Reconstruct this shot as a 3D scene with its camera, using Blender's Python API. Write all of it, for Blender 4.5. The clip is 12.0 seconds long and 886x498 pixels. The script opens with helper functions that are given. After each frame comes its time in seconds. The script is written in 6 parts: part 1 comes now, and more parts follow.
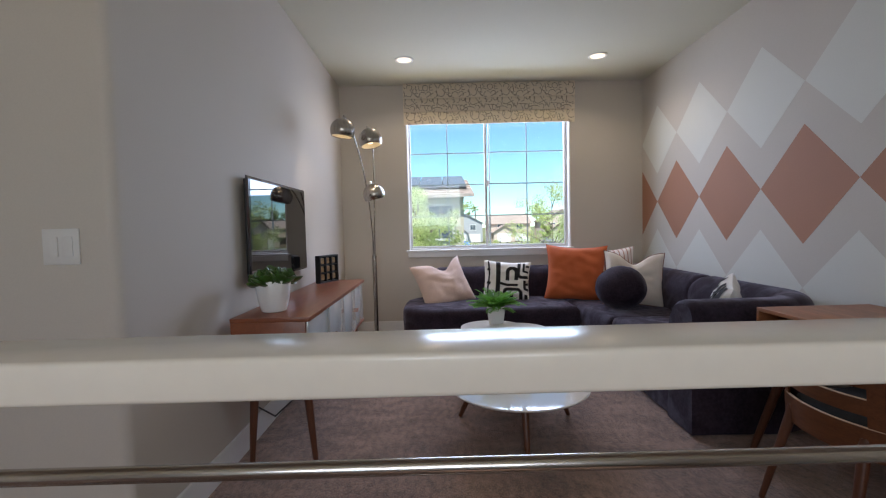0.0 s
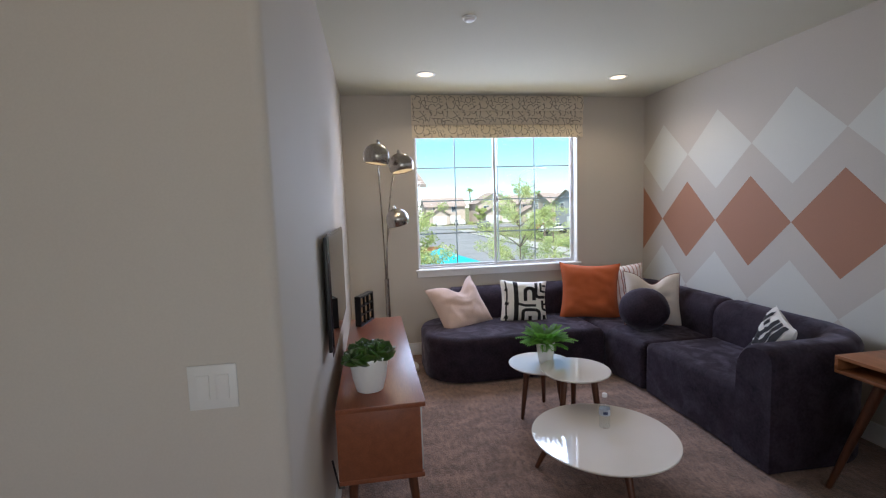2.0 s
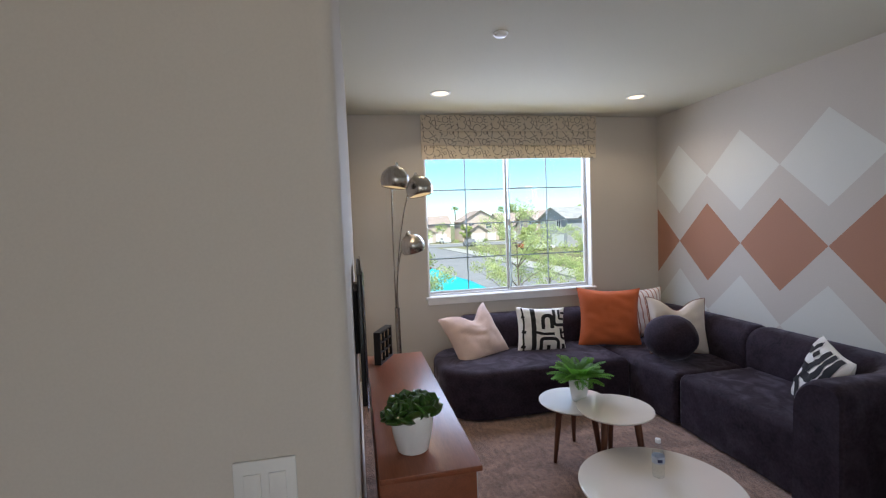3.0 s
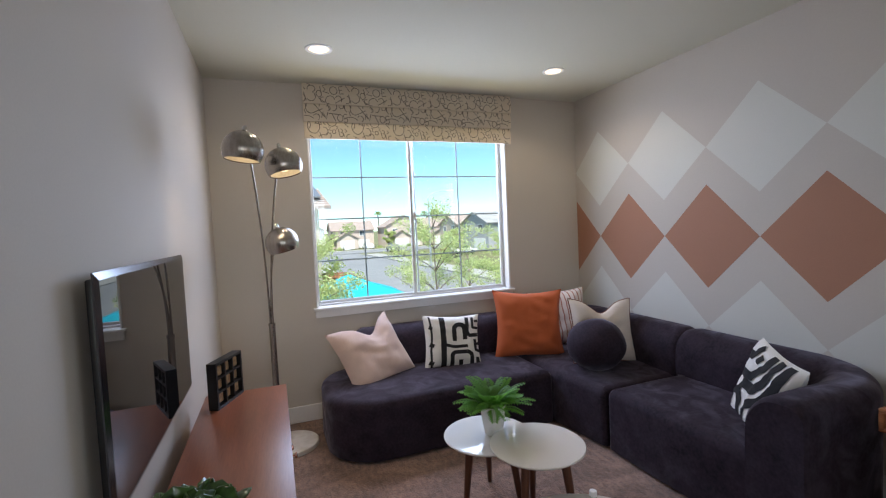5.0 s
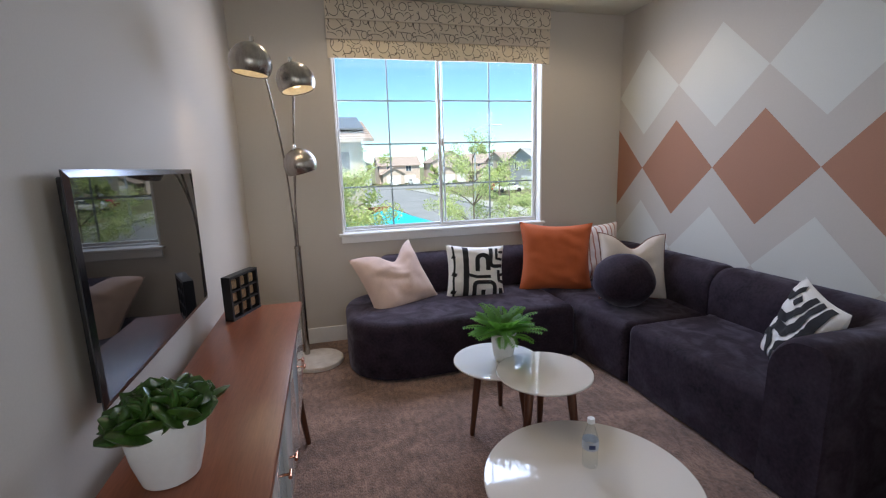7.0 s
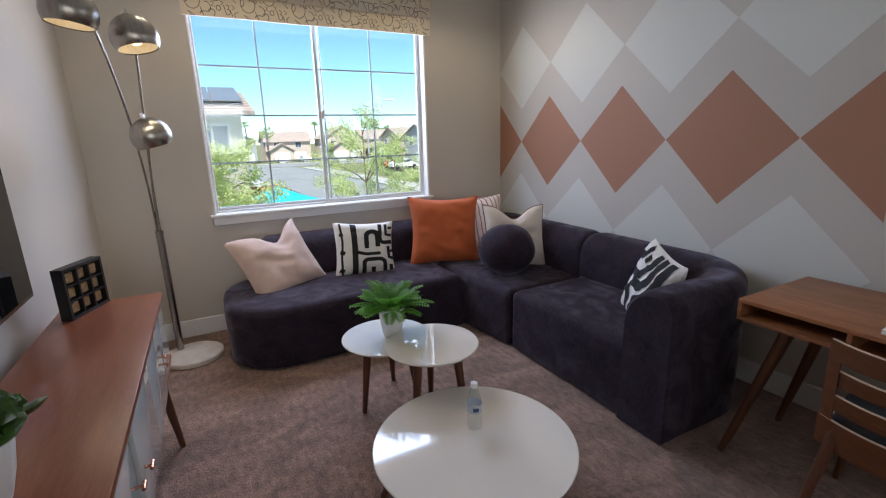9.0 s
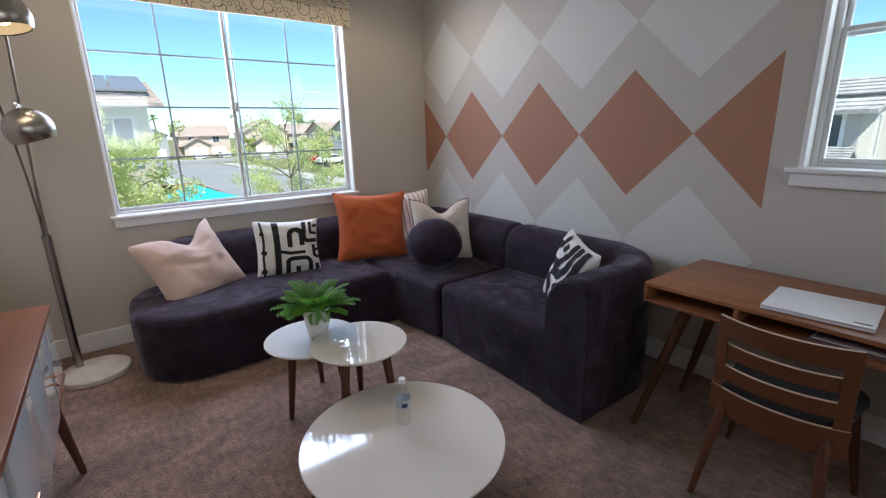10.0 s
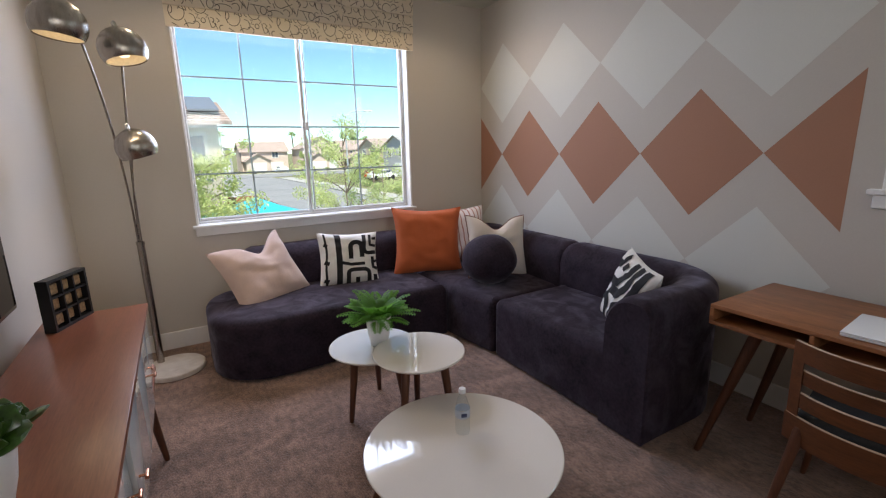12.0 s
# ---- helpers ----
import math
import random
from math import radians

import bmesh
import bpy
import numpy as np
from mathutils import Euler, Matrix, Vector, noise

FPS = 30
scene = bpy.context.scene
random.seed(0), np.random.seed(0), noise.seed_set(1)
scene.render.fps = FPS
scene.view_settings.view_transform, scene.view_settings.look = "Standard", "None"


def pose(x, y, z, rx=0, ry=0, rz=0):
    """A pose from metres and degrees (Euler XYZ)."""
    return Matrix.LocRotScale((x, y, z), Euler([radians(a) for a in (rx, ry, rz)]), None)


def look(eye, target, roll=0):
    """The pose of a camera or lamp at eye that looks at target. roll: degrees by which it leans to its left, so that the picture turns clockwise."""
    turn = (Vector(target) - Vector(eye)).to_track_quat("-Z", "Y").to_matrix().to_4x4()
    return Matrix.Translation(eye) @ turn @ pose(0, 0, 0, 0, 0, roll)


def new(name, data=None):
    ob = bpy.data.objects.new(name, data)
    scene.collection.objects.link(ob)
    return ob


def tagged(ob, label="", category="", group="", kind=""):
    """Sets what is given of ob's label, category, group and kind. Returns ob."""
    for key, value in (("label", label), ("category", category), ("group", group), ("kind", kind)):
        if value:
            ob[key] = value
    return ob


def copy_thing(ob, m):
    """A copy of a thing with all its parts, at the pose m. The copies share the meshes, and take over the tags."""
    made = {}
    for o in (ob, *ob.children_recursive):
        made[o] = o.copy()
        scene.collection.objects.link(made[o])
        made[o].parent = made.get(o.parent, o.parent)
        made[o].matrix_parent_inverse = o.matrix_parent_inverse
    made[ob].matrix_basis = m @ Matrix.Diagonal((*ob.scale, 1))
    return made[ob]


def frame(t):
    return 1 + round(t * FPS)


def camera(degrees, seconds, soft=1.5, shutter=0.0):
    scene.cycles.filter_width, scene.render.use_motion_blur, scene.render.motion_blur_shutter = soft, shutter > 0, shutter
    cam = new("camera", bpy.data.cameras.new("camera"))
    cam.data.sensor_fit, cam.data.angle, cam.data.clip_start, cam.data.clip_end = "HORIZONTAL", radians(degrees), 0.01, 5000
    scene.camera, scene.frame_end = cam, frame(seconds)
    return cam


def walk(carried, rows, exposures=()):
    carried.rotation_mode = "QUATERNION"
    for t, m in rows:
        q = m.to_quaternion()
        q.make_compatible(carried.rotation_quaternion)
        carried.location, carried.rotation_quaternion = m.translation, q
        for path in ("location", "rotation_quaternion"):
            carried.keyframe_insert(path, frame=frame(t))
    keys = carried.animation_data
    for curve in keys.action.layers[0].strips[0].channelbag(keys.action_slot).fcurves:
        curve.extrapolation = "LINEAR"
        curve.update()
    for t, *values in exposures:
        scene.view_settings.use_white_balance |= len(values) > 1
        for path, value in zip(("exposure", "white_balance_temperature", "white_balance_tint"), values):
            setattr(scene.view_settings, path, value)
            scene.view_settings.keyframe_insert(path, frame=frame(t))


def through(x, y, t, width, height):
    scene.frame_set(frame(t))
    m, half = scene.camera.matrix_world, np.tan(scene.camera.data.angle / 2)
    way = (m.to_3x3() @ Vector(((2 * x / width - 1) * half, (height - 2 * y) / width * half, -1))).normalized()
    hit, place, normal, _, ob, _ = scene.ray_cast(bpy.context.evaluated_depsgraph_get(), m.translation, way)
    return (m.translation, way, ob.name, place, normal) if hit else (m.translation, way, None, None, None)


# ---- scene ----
cam = camera(89.5, 12.0, soft=1.2)
PATH = [
    (0, (0.011, 0.053, 1.168), (0.027, 2.051, 1.073), -1.4),
    (0.5, (-0.2, 0.075, 1.306), (-0.054, 2.065, 1.171), -1.4),
    (1, (-0.433, 0.163, 1.412), (-0.181, 2.141, 1.259), -1.5),
    (1.5, (-0.629, 0.24, 1.503), (-0.345, 2.212, 1.333), -1.8),
    (2, (-0.801, 0.321, 1.579), (-0.49, 2.288, 1.395), -1.9),
    (2.5, (-0.948, 0.46, 1.639), (-0.634, 2.428, 1.467), -2.0),
    (3, (-1.026, 0.603, 1.646), (-0.644, 2.563, 1.54), -2.3),
    (3.2, (-1.042, 0.661, 1.619), (-0.623, 2.616, 1.565), -2.4),
    (4.8, (-0.679, 1.228, 1.545), (0.044, 3.092, 1.481), -2.7),
    (5, (-0.627, 1.246, 1.539), (0.079, 3.115, 1.442), -2.7),
    (5.5, (-0.538, 1.247, 1.516), (0.068, 3.145, 1.337), -2.4),
    (6, (-0.491, 1.244, 1.492), (0.02, 3.161, 1.241), -2.1),
    (6.5, (-0.468, 1.25, 1.472), (0.005, 3.168, 1.156), -1.9),
    (8.3, (-0.386, 1.276, 1.431), (0.336, 3.086, 0.981), -1.6),
    (8.5, (-0.378, 1.274, 1.429), (0.396, 3.06, 0.972), -1.6),
    (9, (-0.358, 1.268, 1.434), (0.541, 2.989, 0.955), -1.7),
    (9.5, (-0.335, 1.261, 1.431), (0.69, 2.905, 0.934), -1.5),
    (10, (-0.319, 1.252, 1.431), (0.827, 2.81, 0.923), -1.5),
    (10.5, (-0.309, 1.243, 1.435), (0.935, 2.724, 0.925), -1.4),
    (11, (-0.32, 1.235, 1.434), (0.97, 2.681, 0.94), -1.3),
    (11.5, (-0.355, 1.238, 1.442), (0.871, 2.745, 0.964), -1.2),
    (12, (-0.419, 1.237, 1.443), (0.569, 2.921, 1.008), -1.3),
]
# the white balance drifts a little warmer at the end
walk(cam, [(t, look(eye, target, roll)) for t, eye, target, roll in PATH], [(0, 1.12, 6500, 10), (10.5, 1.12, 6500, 10), (11.5, 1.12, 6750, 12), (12, 1.12, 7000, 12)])

# ---- world, sun, daylight, exposure ----
world = bpy.data.worlds.new("world")
scene.world = world
world.use_nodes = True
wn, wl = world.node_tree.nodes, world.node_tree.links
wn.clear()
w_out, w_bg, w_sky = wn.new("ShaderNodeOutputWorld"), wn.new("ShaderNodeBackground"), wn.new("ShaderNodeTexSky")
w_sky.sky_type, w_sky.sun_disc = "NISHITA", False
w_sky.sun_elevation, w_sky.sun_rotation = radians(58), radians(205)
w_sky.air_density, w_sky.dust_density, w_sky.ozone_density = 0.7, 0.0, 1.6
w_bg.inputs["Strength"].default_value = 0.108
w_co, w_map, w_noise, w_ramp, w_mix = (wn.new(k) for k in ("ShaderNodeTexCoord", "ShaderNodeMapping", "ShaderNodeTexNoise", "ShaderNodeValToRGB", "ShaderNodeMix"))
w_map.inputs["Scale"].default_value = (3, 3, 12)
w_noise.inputs["Scale"].default_value, w_noise.inputs["Detail"].default_value = 1.6, 7
w_ramp.color_ramp.elements[0].position, w_ramp.color_ramp.elements[1].position = 0.66, 1.1 - 0.1
w_mix.data_type = "RGBA"
w_mix.inputs["B"].default_value = (6.0, 6.2, 6.4, 1)
wl.new(w_co.outputs["Generated"], w_map.inputs["Vector"])
wl.new(w_map.outputs["Vector"], w_noise.inputs["Vector"])
wl.new(w_noise.outputs["Fac"], w_ramp.inputs["Fac"])
wl.new(w_ramp.outputs["Color"], w_mix.inputs["Factor"])
w_tint = wn.new("ShaderNodeMix")        # clear summer sky, towards cyan
w_tint.data_type, w_tint.blend_type = "RGBA", "MULTIPLY"
w_tint.inputs["Factor"].default_value = 1.0
w_tint.inputs["B"].default_value = (0.86, 1.10, 1.07, 1)
wl.new(w_sky.outputs["Color"], w_tint.inputs["A"])
wl.new(w_tint.outputs["Result"], w_mix.inputs["A"])
wl.new(w_mix.outputs["Result"], w_bg.inputs["Color"])
wl.new(w_bg.outputs["Background"], w_out.inputs["Surface"])


def area_lamp(name, energy, color, m, width, height):
    data = bpy.data.lights.new(name, "AREA")
    data.energy, data.color, data.shape, data.size, data.size_y = energy, color, "RECTANGLE", width, height
    ob = new(name, data)
    ob.matrix_world = m
    return ob


sun = new("sun", bpy.data.lights.new("sun", "SUN"))
sun.data.energy, sun.data.color, sun.data.angle = 4.3, (1, 0.95, 0.87), radians(0.53)
sun.matrix_world = look((-8, -17, 30), (0, 0, 0))
area_lamp("daylight_north", 28, (0.63, 0.71, 1.0), look((0.57, 5.34, 2.00), (0.57, 3.2, 1.26)), 1.80, 0.82)
area_lamp("ground_light_north", 11.0, (1.0, 0.87, 0.60), look((0.57, 5.62, 0.53), (0.57, 3.9, 2.4)), 1.75, 0.55)
area_lamp("daylight_east", 2.6, (0.78, 0.89, 1.0), look((2.44, 1.65, 1.8), (-2, 1.65, 1.2)), 0.45, 1.1)
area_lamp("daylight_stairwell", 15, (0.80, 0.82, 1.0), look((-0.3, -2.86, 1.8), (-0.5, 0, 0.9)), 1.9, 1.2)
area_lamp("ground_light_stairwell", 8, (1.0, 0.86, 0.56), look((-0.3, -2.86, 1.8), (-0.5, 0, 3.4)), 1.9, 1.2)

# ---- materials ----


def material(name, color, rough=0.6, metal=0.0, vary=0.12, scale=8.0, fine=90.0, bump=0.15, depth=0.002, stretch=(1, 1, 1), coords="Object", second=None, **more):
    """A principled material with variation at two scales and a fine relief."""
    m = bpy.data.materials.new(name)
    m.use_nodes = True
    nt = m.node_tree
    n, l = nt.nodes, nt.links
    b = n["Principled BSDF"]
    b.inputs["Roughness"].default_value, b.inputs["Metallic"].default_value = rough, metal
    for key, value in more.items():
        b.inputs[key.replace("_", " ")].default_value = value
    co, mp = n.new("ShaderNodeTexCoord"), n.new("ShaderNodeMapping")
    mp.inputs["Scale"].default_value = stretch
    l.new(co.outputs[coords], mp.inputs["Vector"])
    big, small, mix = n.new("ShaderNodeTexNoise"), n.new("ShaderNodeTexNoise"), n.new("ShaderNodeMix")
    big.inputs["Scale"].default_value, small.inputs["Scale"].default_value = scale, fine
    big.inputs["Detail"].default_value, small.inputs["Detail"].default_value = 5, 3
    l.new(mp.outputs["Vector"], big.inputs["Vector"])
    l.new(mp.outputs["Vector"], small.inputs["Vector"])
    add = n.new("ShaderNodeMath")
    add.operation = "MULTIPLY_ADD"
    add.inputs[1].default_value = 0.5
    l.new(small.outputs["Fac"], add.inputs[0])
    half = n.new("ShaderNodeMath")
    half.operation = "MULTIPLY"
    half.inputs[1].default_value = 0.5
    l.new(big.outputs["Fac"], half.inputs[0])
    l.new(half.outputs[0], add.inputs[2])
    mix.data_type = "RGBA"
    lo = second if second else tuple(c * (1 - vary * 1.6) for c in color)
    hi = tuple(min(1, c * (1 + vary)) for c in color)
    mix.inputs["A"].default_value, mix.inputs["B"].default_value = (*lo, 1), (*hi, 1)
    ramp = n.new("ShaderNodeMapRange")
    ramp.inputs["From Min"].default_value, ramp.inputs["From Max"].default_value = 0.32, 0.68
    l.new(add.outputs[0], ramp.inputs["Value"])
    l.new(ramp.outputs["Result"], mix.inputs["Factor"])
    l.new(mix.outputs["Result"], b.inputs["Base Color"])
    if bump:
        bp = n.new("ShaderNodeBump")
        bp.inputs["Strength"].default_value, bp.inputs["Distance"].default_value = bump, depth
        l.new(small.outputs["Fac"], bp.inputs["Height"])
        l.new(bp.outputs["Normal"], b.inputs["Normal"])
    return m


def stripes(m, colors, scale, axis="X", distortion=0.0, width=0.5, soft=0.02):
    """Adds stripes along an axis, in colors[1], over the base colour."""
    n, l = m.node_tree.nodes, m.node_tree.links
    b = n["Principled BSDF"]
    old = b.inputs["Base Color"].links[0].from_socket
    co, wave, ramp, mix = n.new("ShaderNodeTexCoord"), n.new("ShaderNodeTexWave"), n.new("ShaderNodeMapRange"), n.new("ShaderNodeMix")
    wave.bands_direction = axis
    wave.inputs["Scale"].default_value, wave.inputs["Distortion"].default_value = scale, distortion
    ramp.inputs["From Min"].default_value, ramp.inputs["From Max"].default_value = width - soft, width + soft
    mix.data_type = "RGBA"
    l.new(co.outputs["Object"], wave.inputs["Vector"])
    l.new(wave.outputs["Fac"], ramp.inputs["Value"])
    l.new(ramp.outputs["Result"], mix.inputs["Factor"])
    l.new(old, mix.inputs["A"])
    mix.inputs["B"].default_value = (*colors, 1)
    l.new(mix.outputs["Result"], b.inputs["Base Color"])
    return m


WALL = material("wall_paint", (0.558, 0.512, 0.455), 0.75, vary=0.025, scale=1.2, fine=160, bump=0.12, depth=0.001)
CEIL = material("ceiling_paint", (0.62, 0.612, 0.525), 0.85, vary=0.02, scale=1.0, fine=140, bump=0.15, depth=0.001)
MURAL_WHITE = material("mural_white", (0.64, 0.635, 0.58), 0.7, vary=0.02, scale=2, fine=160, bump=0.1, depth=0.001)
MURAL_CLAY = material("mural_clay", (0.39, 0.186, 0.112), 0.7, vary=0.03, scale=2, fine=160, bump=0.1, depth=0.001)
TRIM = material("trim_white", (0.80, 0.79, 0.77), 0.35, vary=0.02, scale=3, fine=60, bump=0.05)
RAILPAINT = material("rail_paint", (0.80, 0.74, 0.64), 0.2, vary=0.02, scale=3, fine=40, bump=0.02)
VINYL = material("window_vinyl", (0.66, 0.66, 0.66), 0.3, vary=0.02, scale=4, fine=50, bump=0.03)
MUNTIN = material("muntin_grey", (0.40, 0.44, 0.47), 0.4, vary=0.04, bump=0)


def carpet():
    """Cut pile: fine tufts, soft brush marks of feet and vacuum, patches a hand wide."""
    m = material("carpet", (0.31, 0.188, 0.136), 0.95, vary=0.42, scale=34, fine=150, bump=0.9, depth=0.010, stretch=(1.0, 0.45, 1.0), Sheen_Weight=0.25, Sheen_Roughness=0.5)
    n, l = m.node_tree.nodes, m.node_tree.links
    b = n["Principled BSDF"]
    old = b.inputs["Base Color"].links[0].from_socket
    co, mp, nap, rng_, mix = n.new("ShaderNodeTexCoord"), n.new("ShaderNodeMapping"), n.new("ShaderNodeTexNoise"), n.new("ShaderNodeMapRange"), n.new("ShaderNodeMix")
    mp.inputs["Rotation"].default_value, mp.inputs["Scale"].default_value = (0, 0, 0.7), (1.0, 2.2, 1.0)
    nap.inputs["Scale"].default_value, nap.inputs["Detail"].default_value, nap.inputs["Distortion"].default_value = 2.3, 6, 1.1
    rng_.inputs["From Min"].default_value, rng_.inputs["From Max"].default_value = 0.40, 0.62
    rng_.inputs["To Min"].default_value, rng_.inputs["To Max"].default_value = 0.72, 1.12
    mix.data_type, mix.blend_type = "RGBA", "MULTIPLY"
    mix.inputs["Factor"].default_value = 1.0
    l.new(co.outputs["Object"], mp.inputs["Vector"])
    l.new(mp.outputs["Vector"], nap.inputs["Vector"])
    l.new(nap.outputs["Fac"], rng_.inputs["Value"])
    l.new(old, mix.inputs["A"])
    l.new(rng_.outputs["Result"], mix.inputs["B"])
    l.new(mix.outputs["Result"], b.inputs["Base Color"])
    return m


def velvet():
    """Velvet with the nap brushed to and fro: patches of stronger and weaker sheen."""
    m = material("charcoal_velvet", (0.031, 0.0215, 0.032), 0.8, vary=0.35, scale=9.0, fine=60, bump=0.14, depth=0.003, Specular_IOR_Level=0.15, Sheen_Roughness=0.42, Sheen_Tint=(0.86, 0.82, 1.0, 1.0))
    n, l = m.node_tree.nodes, m.node_tree.links
    b = n["Principled BSDF"]
    co, nap, rng_ = n.new("ShaderNodeTexCoord"), n.new("ShaderNodeTexNoise"), n.new("ShaderNodeMapRange")
    nap.inputs["Scale"].default_value, nap.inputs["Detail"].default_value, nap.inputs["Distortion"].default_value = 5.0, 4, 1.6
    rng_.inputs["From Min"].default_value, rng_.inputs["From Max"].default_value = 0.42, 0.70
    rng_.inputs["To Min"].default_value, rng_.inputs["To Max"].default_value = 0.10, 0.46
    l.new(co.outputs["Object"], nap.inputs["Vector"])
    l.new(nap.outputs["Fac"], rng_.inputs["Value"])
    l.new(rng_.outputs["Result"], b.inputs["Sheen Weight"])
    return m


CARPET = carpet()
VELVET = velvet()
WALNUT = material("console_wood", (0.27, 0.088, 0.042), 0.32, vary=0.16, scale=3, fine=26, bump=0.05, stretch=(9, 0.8, 9))
DESKWOOD = material("desk_wood", (0.31, 0.12, 0.046), 0.4, vary=0.30, scale=2.4, fine=22, bump=0.12, stretch=(9, 0.9, 9))
LEGWOOD = material("leg_wood", (0.115, 0.040, 0.018), 0.4, vary=0.25, scale=4, fine=30, bump=0.08, stretch=(8, 8, 0.7))
CHAIRWOOD = material("chair_wood", (0.135, 0.046, 0.016), 0.36, vary=0.25, scale=4, fine=28, bump=0.08, stretch=(8, 0.8, 8))
EDGEWOOD = material("pale_ply_edge", (0.62, 0.46, 0.33), 0.4, vary=0.12, bump=0.05)
DARKINSIDE = material("desk_inside", (0.05, 0.022, 0.011), 0.6, vary=0.2, bump=0.05)
GLOSSWHITE = material("white_lacquer", (0.80, 0.755, 0.70), 0.05, vary=0.01, bump=0, Specular_IOR_Level=0.75, Coat_Weight=0.6, Coat_Roughness=0.02, Coat_IOR=1.5)
DOORGLASS = material("pale_gloss_door", (0.60, 0.62, 0.62), 0.08, vary=0.03, scale=2, bump=0, Coat_Weight=0.5)
CERAMIC = material("white_ceramic", (0.82, 0.82, 0.80), 0.22, vary=0.02, bump=0.02)
NICKEL = material("brushed_nickel", (0.38, 0.345, 0.31), 0.26, 1.0, vary=0.2, scale=6, fine=60, bump=0.28, stretch=(10, 10, 0.6))
RAILMETAL = material("satin_rail_metal", (0.50, 0.47, 0.44), 0.22, 1.0, vary=0.08, scale=6, fine=60, bump=0.05, stretch=(0.4, 10, 10))
CHROME = material("polished_chrome", (0.62, 0.60, 0.57), 0.12, 1.0, vary=0.04, bump=0)
COPPER = material("copper", (0.62, 0.27, 0.16), 0.22, 1.0, vary=0.08, bump=0)
MARBLE = material("pale_marble", (0.72, 0.68, 0.62), 0.3, vary=0.10, scale=7, fine=20, bump=0.03, second=(0.58, 0.52, 0.45))
TVBLACK = material("tv_screen", (0.006, 0.006, 0.007), 0.015, vary=0.05, bump=0, Specular_IOR_Level=0.55)
TVEDGE = material("tv_edge", (0.10, 0.10, 0.11), 0.15, 0.9, vary=0.05, bump=0)
BLACK = material("black_wood", (0.012, 0.011, 0.011), 0.45, vary=0.2, bump=0.08)
GOLDLEAF = material("gold_paper", (0.48, 0.33, 0.17), 0.4, 0.3, vary=0.35, scale=25, bump=0.2)
PLASTICW = material("white_plastic", (0.84, 0.85, 0.86), 0.35, vary=0.015, bump=0)
PINK = material("blush_linen", (0.62, 0.465, 0.40), 0.9, vary=0.07, scale=12, fine=240, bump=0.4, depth=0.002, Sheen_Weight=0.2)
ORANGE = material("burnt_orange_velvet", (0.50, 0.108, 0.028), 0.85, vary=0.06, scale=6, fine=260, bump=0.3, depth=0.002, Sheen_Weight=0.15)
CREAM = material("cream_linen", (0.72, 0.645, 0.58), 0.9, vary=0.05, scale=12, fine=240, bump=0.4, depth=0.002)
PIPING = material("brown_piping", (0.20, 0.085, 0.06), 0.8, vary=0.1, bump=0.1)
STRIPED = stripes(material("striped_cotton", (0.76, 0.68, 0.64), 0.9, vary=0.04, fine=240, bump=0.3), (0.42, 0.19, 0.14), 9.0, "X", 0.0, 0.86, 0.03)
PLATEW = material("switch_plastic", (0.68, 0.67, 0.65), 0.4, vary=0.015, bump=0)
INK = material("black_print", (0.012, 0.012, 0.014), 0.85, vary=0.2, fine=240, bump=0.3)
PAPERWHITE = material("print_ground", (0.80, 0.78, 0.74), 0.9, vary=0.03, scale=12, fine=240, bump=0.4)
SHADE = material("printed_linen", (0.74, 0.66, 0.55), 0.9, vary=0.04, scale=10, fine=300, bump=0.3)
n_, l_ = SHADE.node_tree.nodes, SHADE.node_tree.links      # thin cloth: daylight glows through it
tr_, mx_ = n_.new("ShaderNodeBsdfTranslucent"), n_.new("ShaderNodeMixShader")
tr_.inputs["Color"].default_value, mx_.inputs["Fac"].default_value = (0.80, 0.66, 0.42, 1), 0.22
l_.new(n_["Principled BSDF"].outputs["BSDF"], mx_.inputs[1])
l_.new(tr_.outputs["BSDF"], mx_.inputs[2])
l_.new(mx_.outputs["Shader"], n_["Material Output"].inputs["Surface"])
PENLINE = material("brown_print_line", (0.075, 0.058, 0.045), 0.9, vary=0.1, bump=0)
SUCC = material("succulent_leaf", (0.042, 0.105, 0.016), 0.28, vary=0.4, scale=18, bump=0.08)
SOIL = material("soil", (0.04, 0.03, 0.022), 0.95, vary=0.4, scale=40, bump=0.6, depth=0.006)
SEATFAB = material("dark_seat_fabric", (0.03, 0.032, 0.034), 0.9, vary=0.2, bump=0.3)
MAGENTA = material("folder_paper", (0.22, 0.13, 0.17), 0.6, vary=0.2, bump=0)
LABEL = material("bottle_label", (0.55, 0.60, 0.68), 0.5, vary=0.1, bump=0)
LABELINK = material("label_ink", (0.05, 0.07, 0.16), 0.5, bump=0)
GLOW = bpy.data.materials.new("lamp_glow")
GLOW.use_nodes = True
GLOW.node_tree.nodes["Principled BSDF"].inputs["Emission Color"].default_value = (1, 0.76, 0.46, 1)
GLOW.node_tree.nodes["Principled BSDF"].inputs["Emission Strength"].default_value = 1.0
ENAMEL = material("warm_white_enamel", (0.85, 0.80, 0.70), 0.5, bump=0)


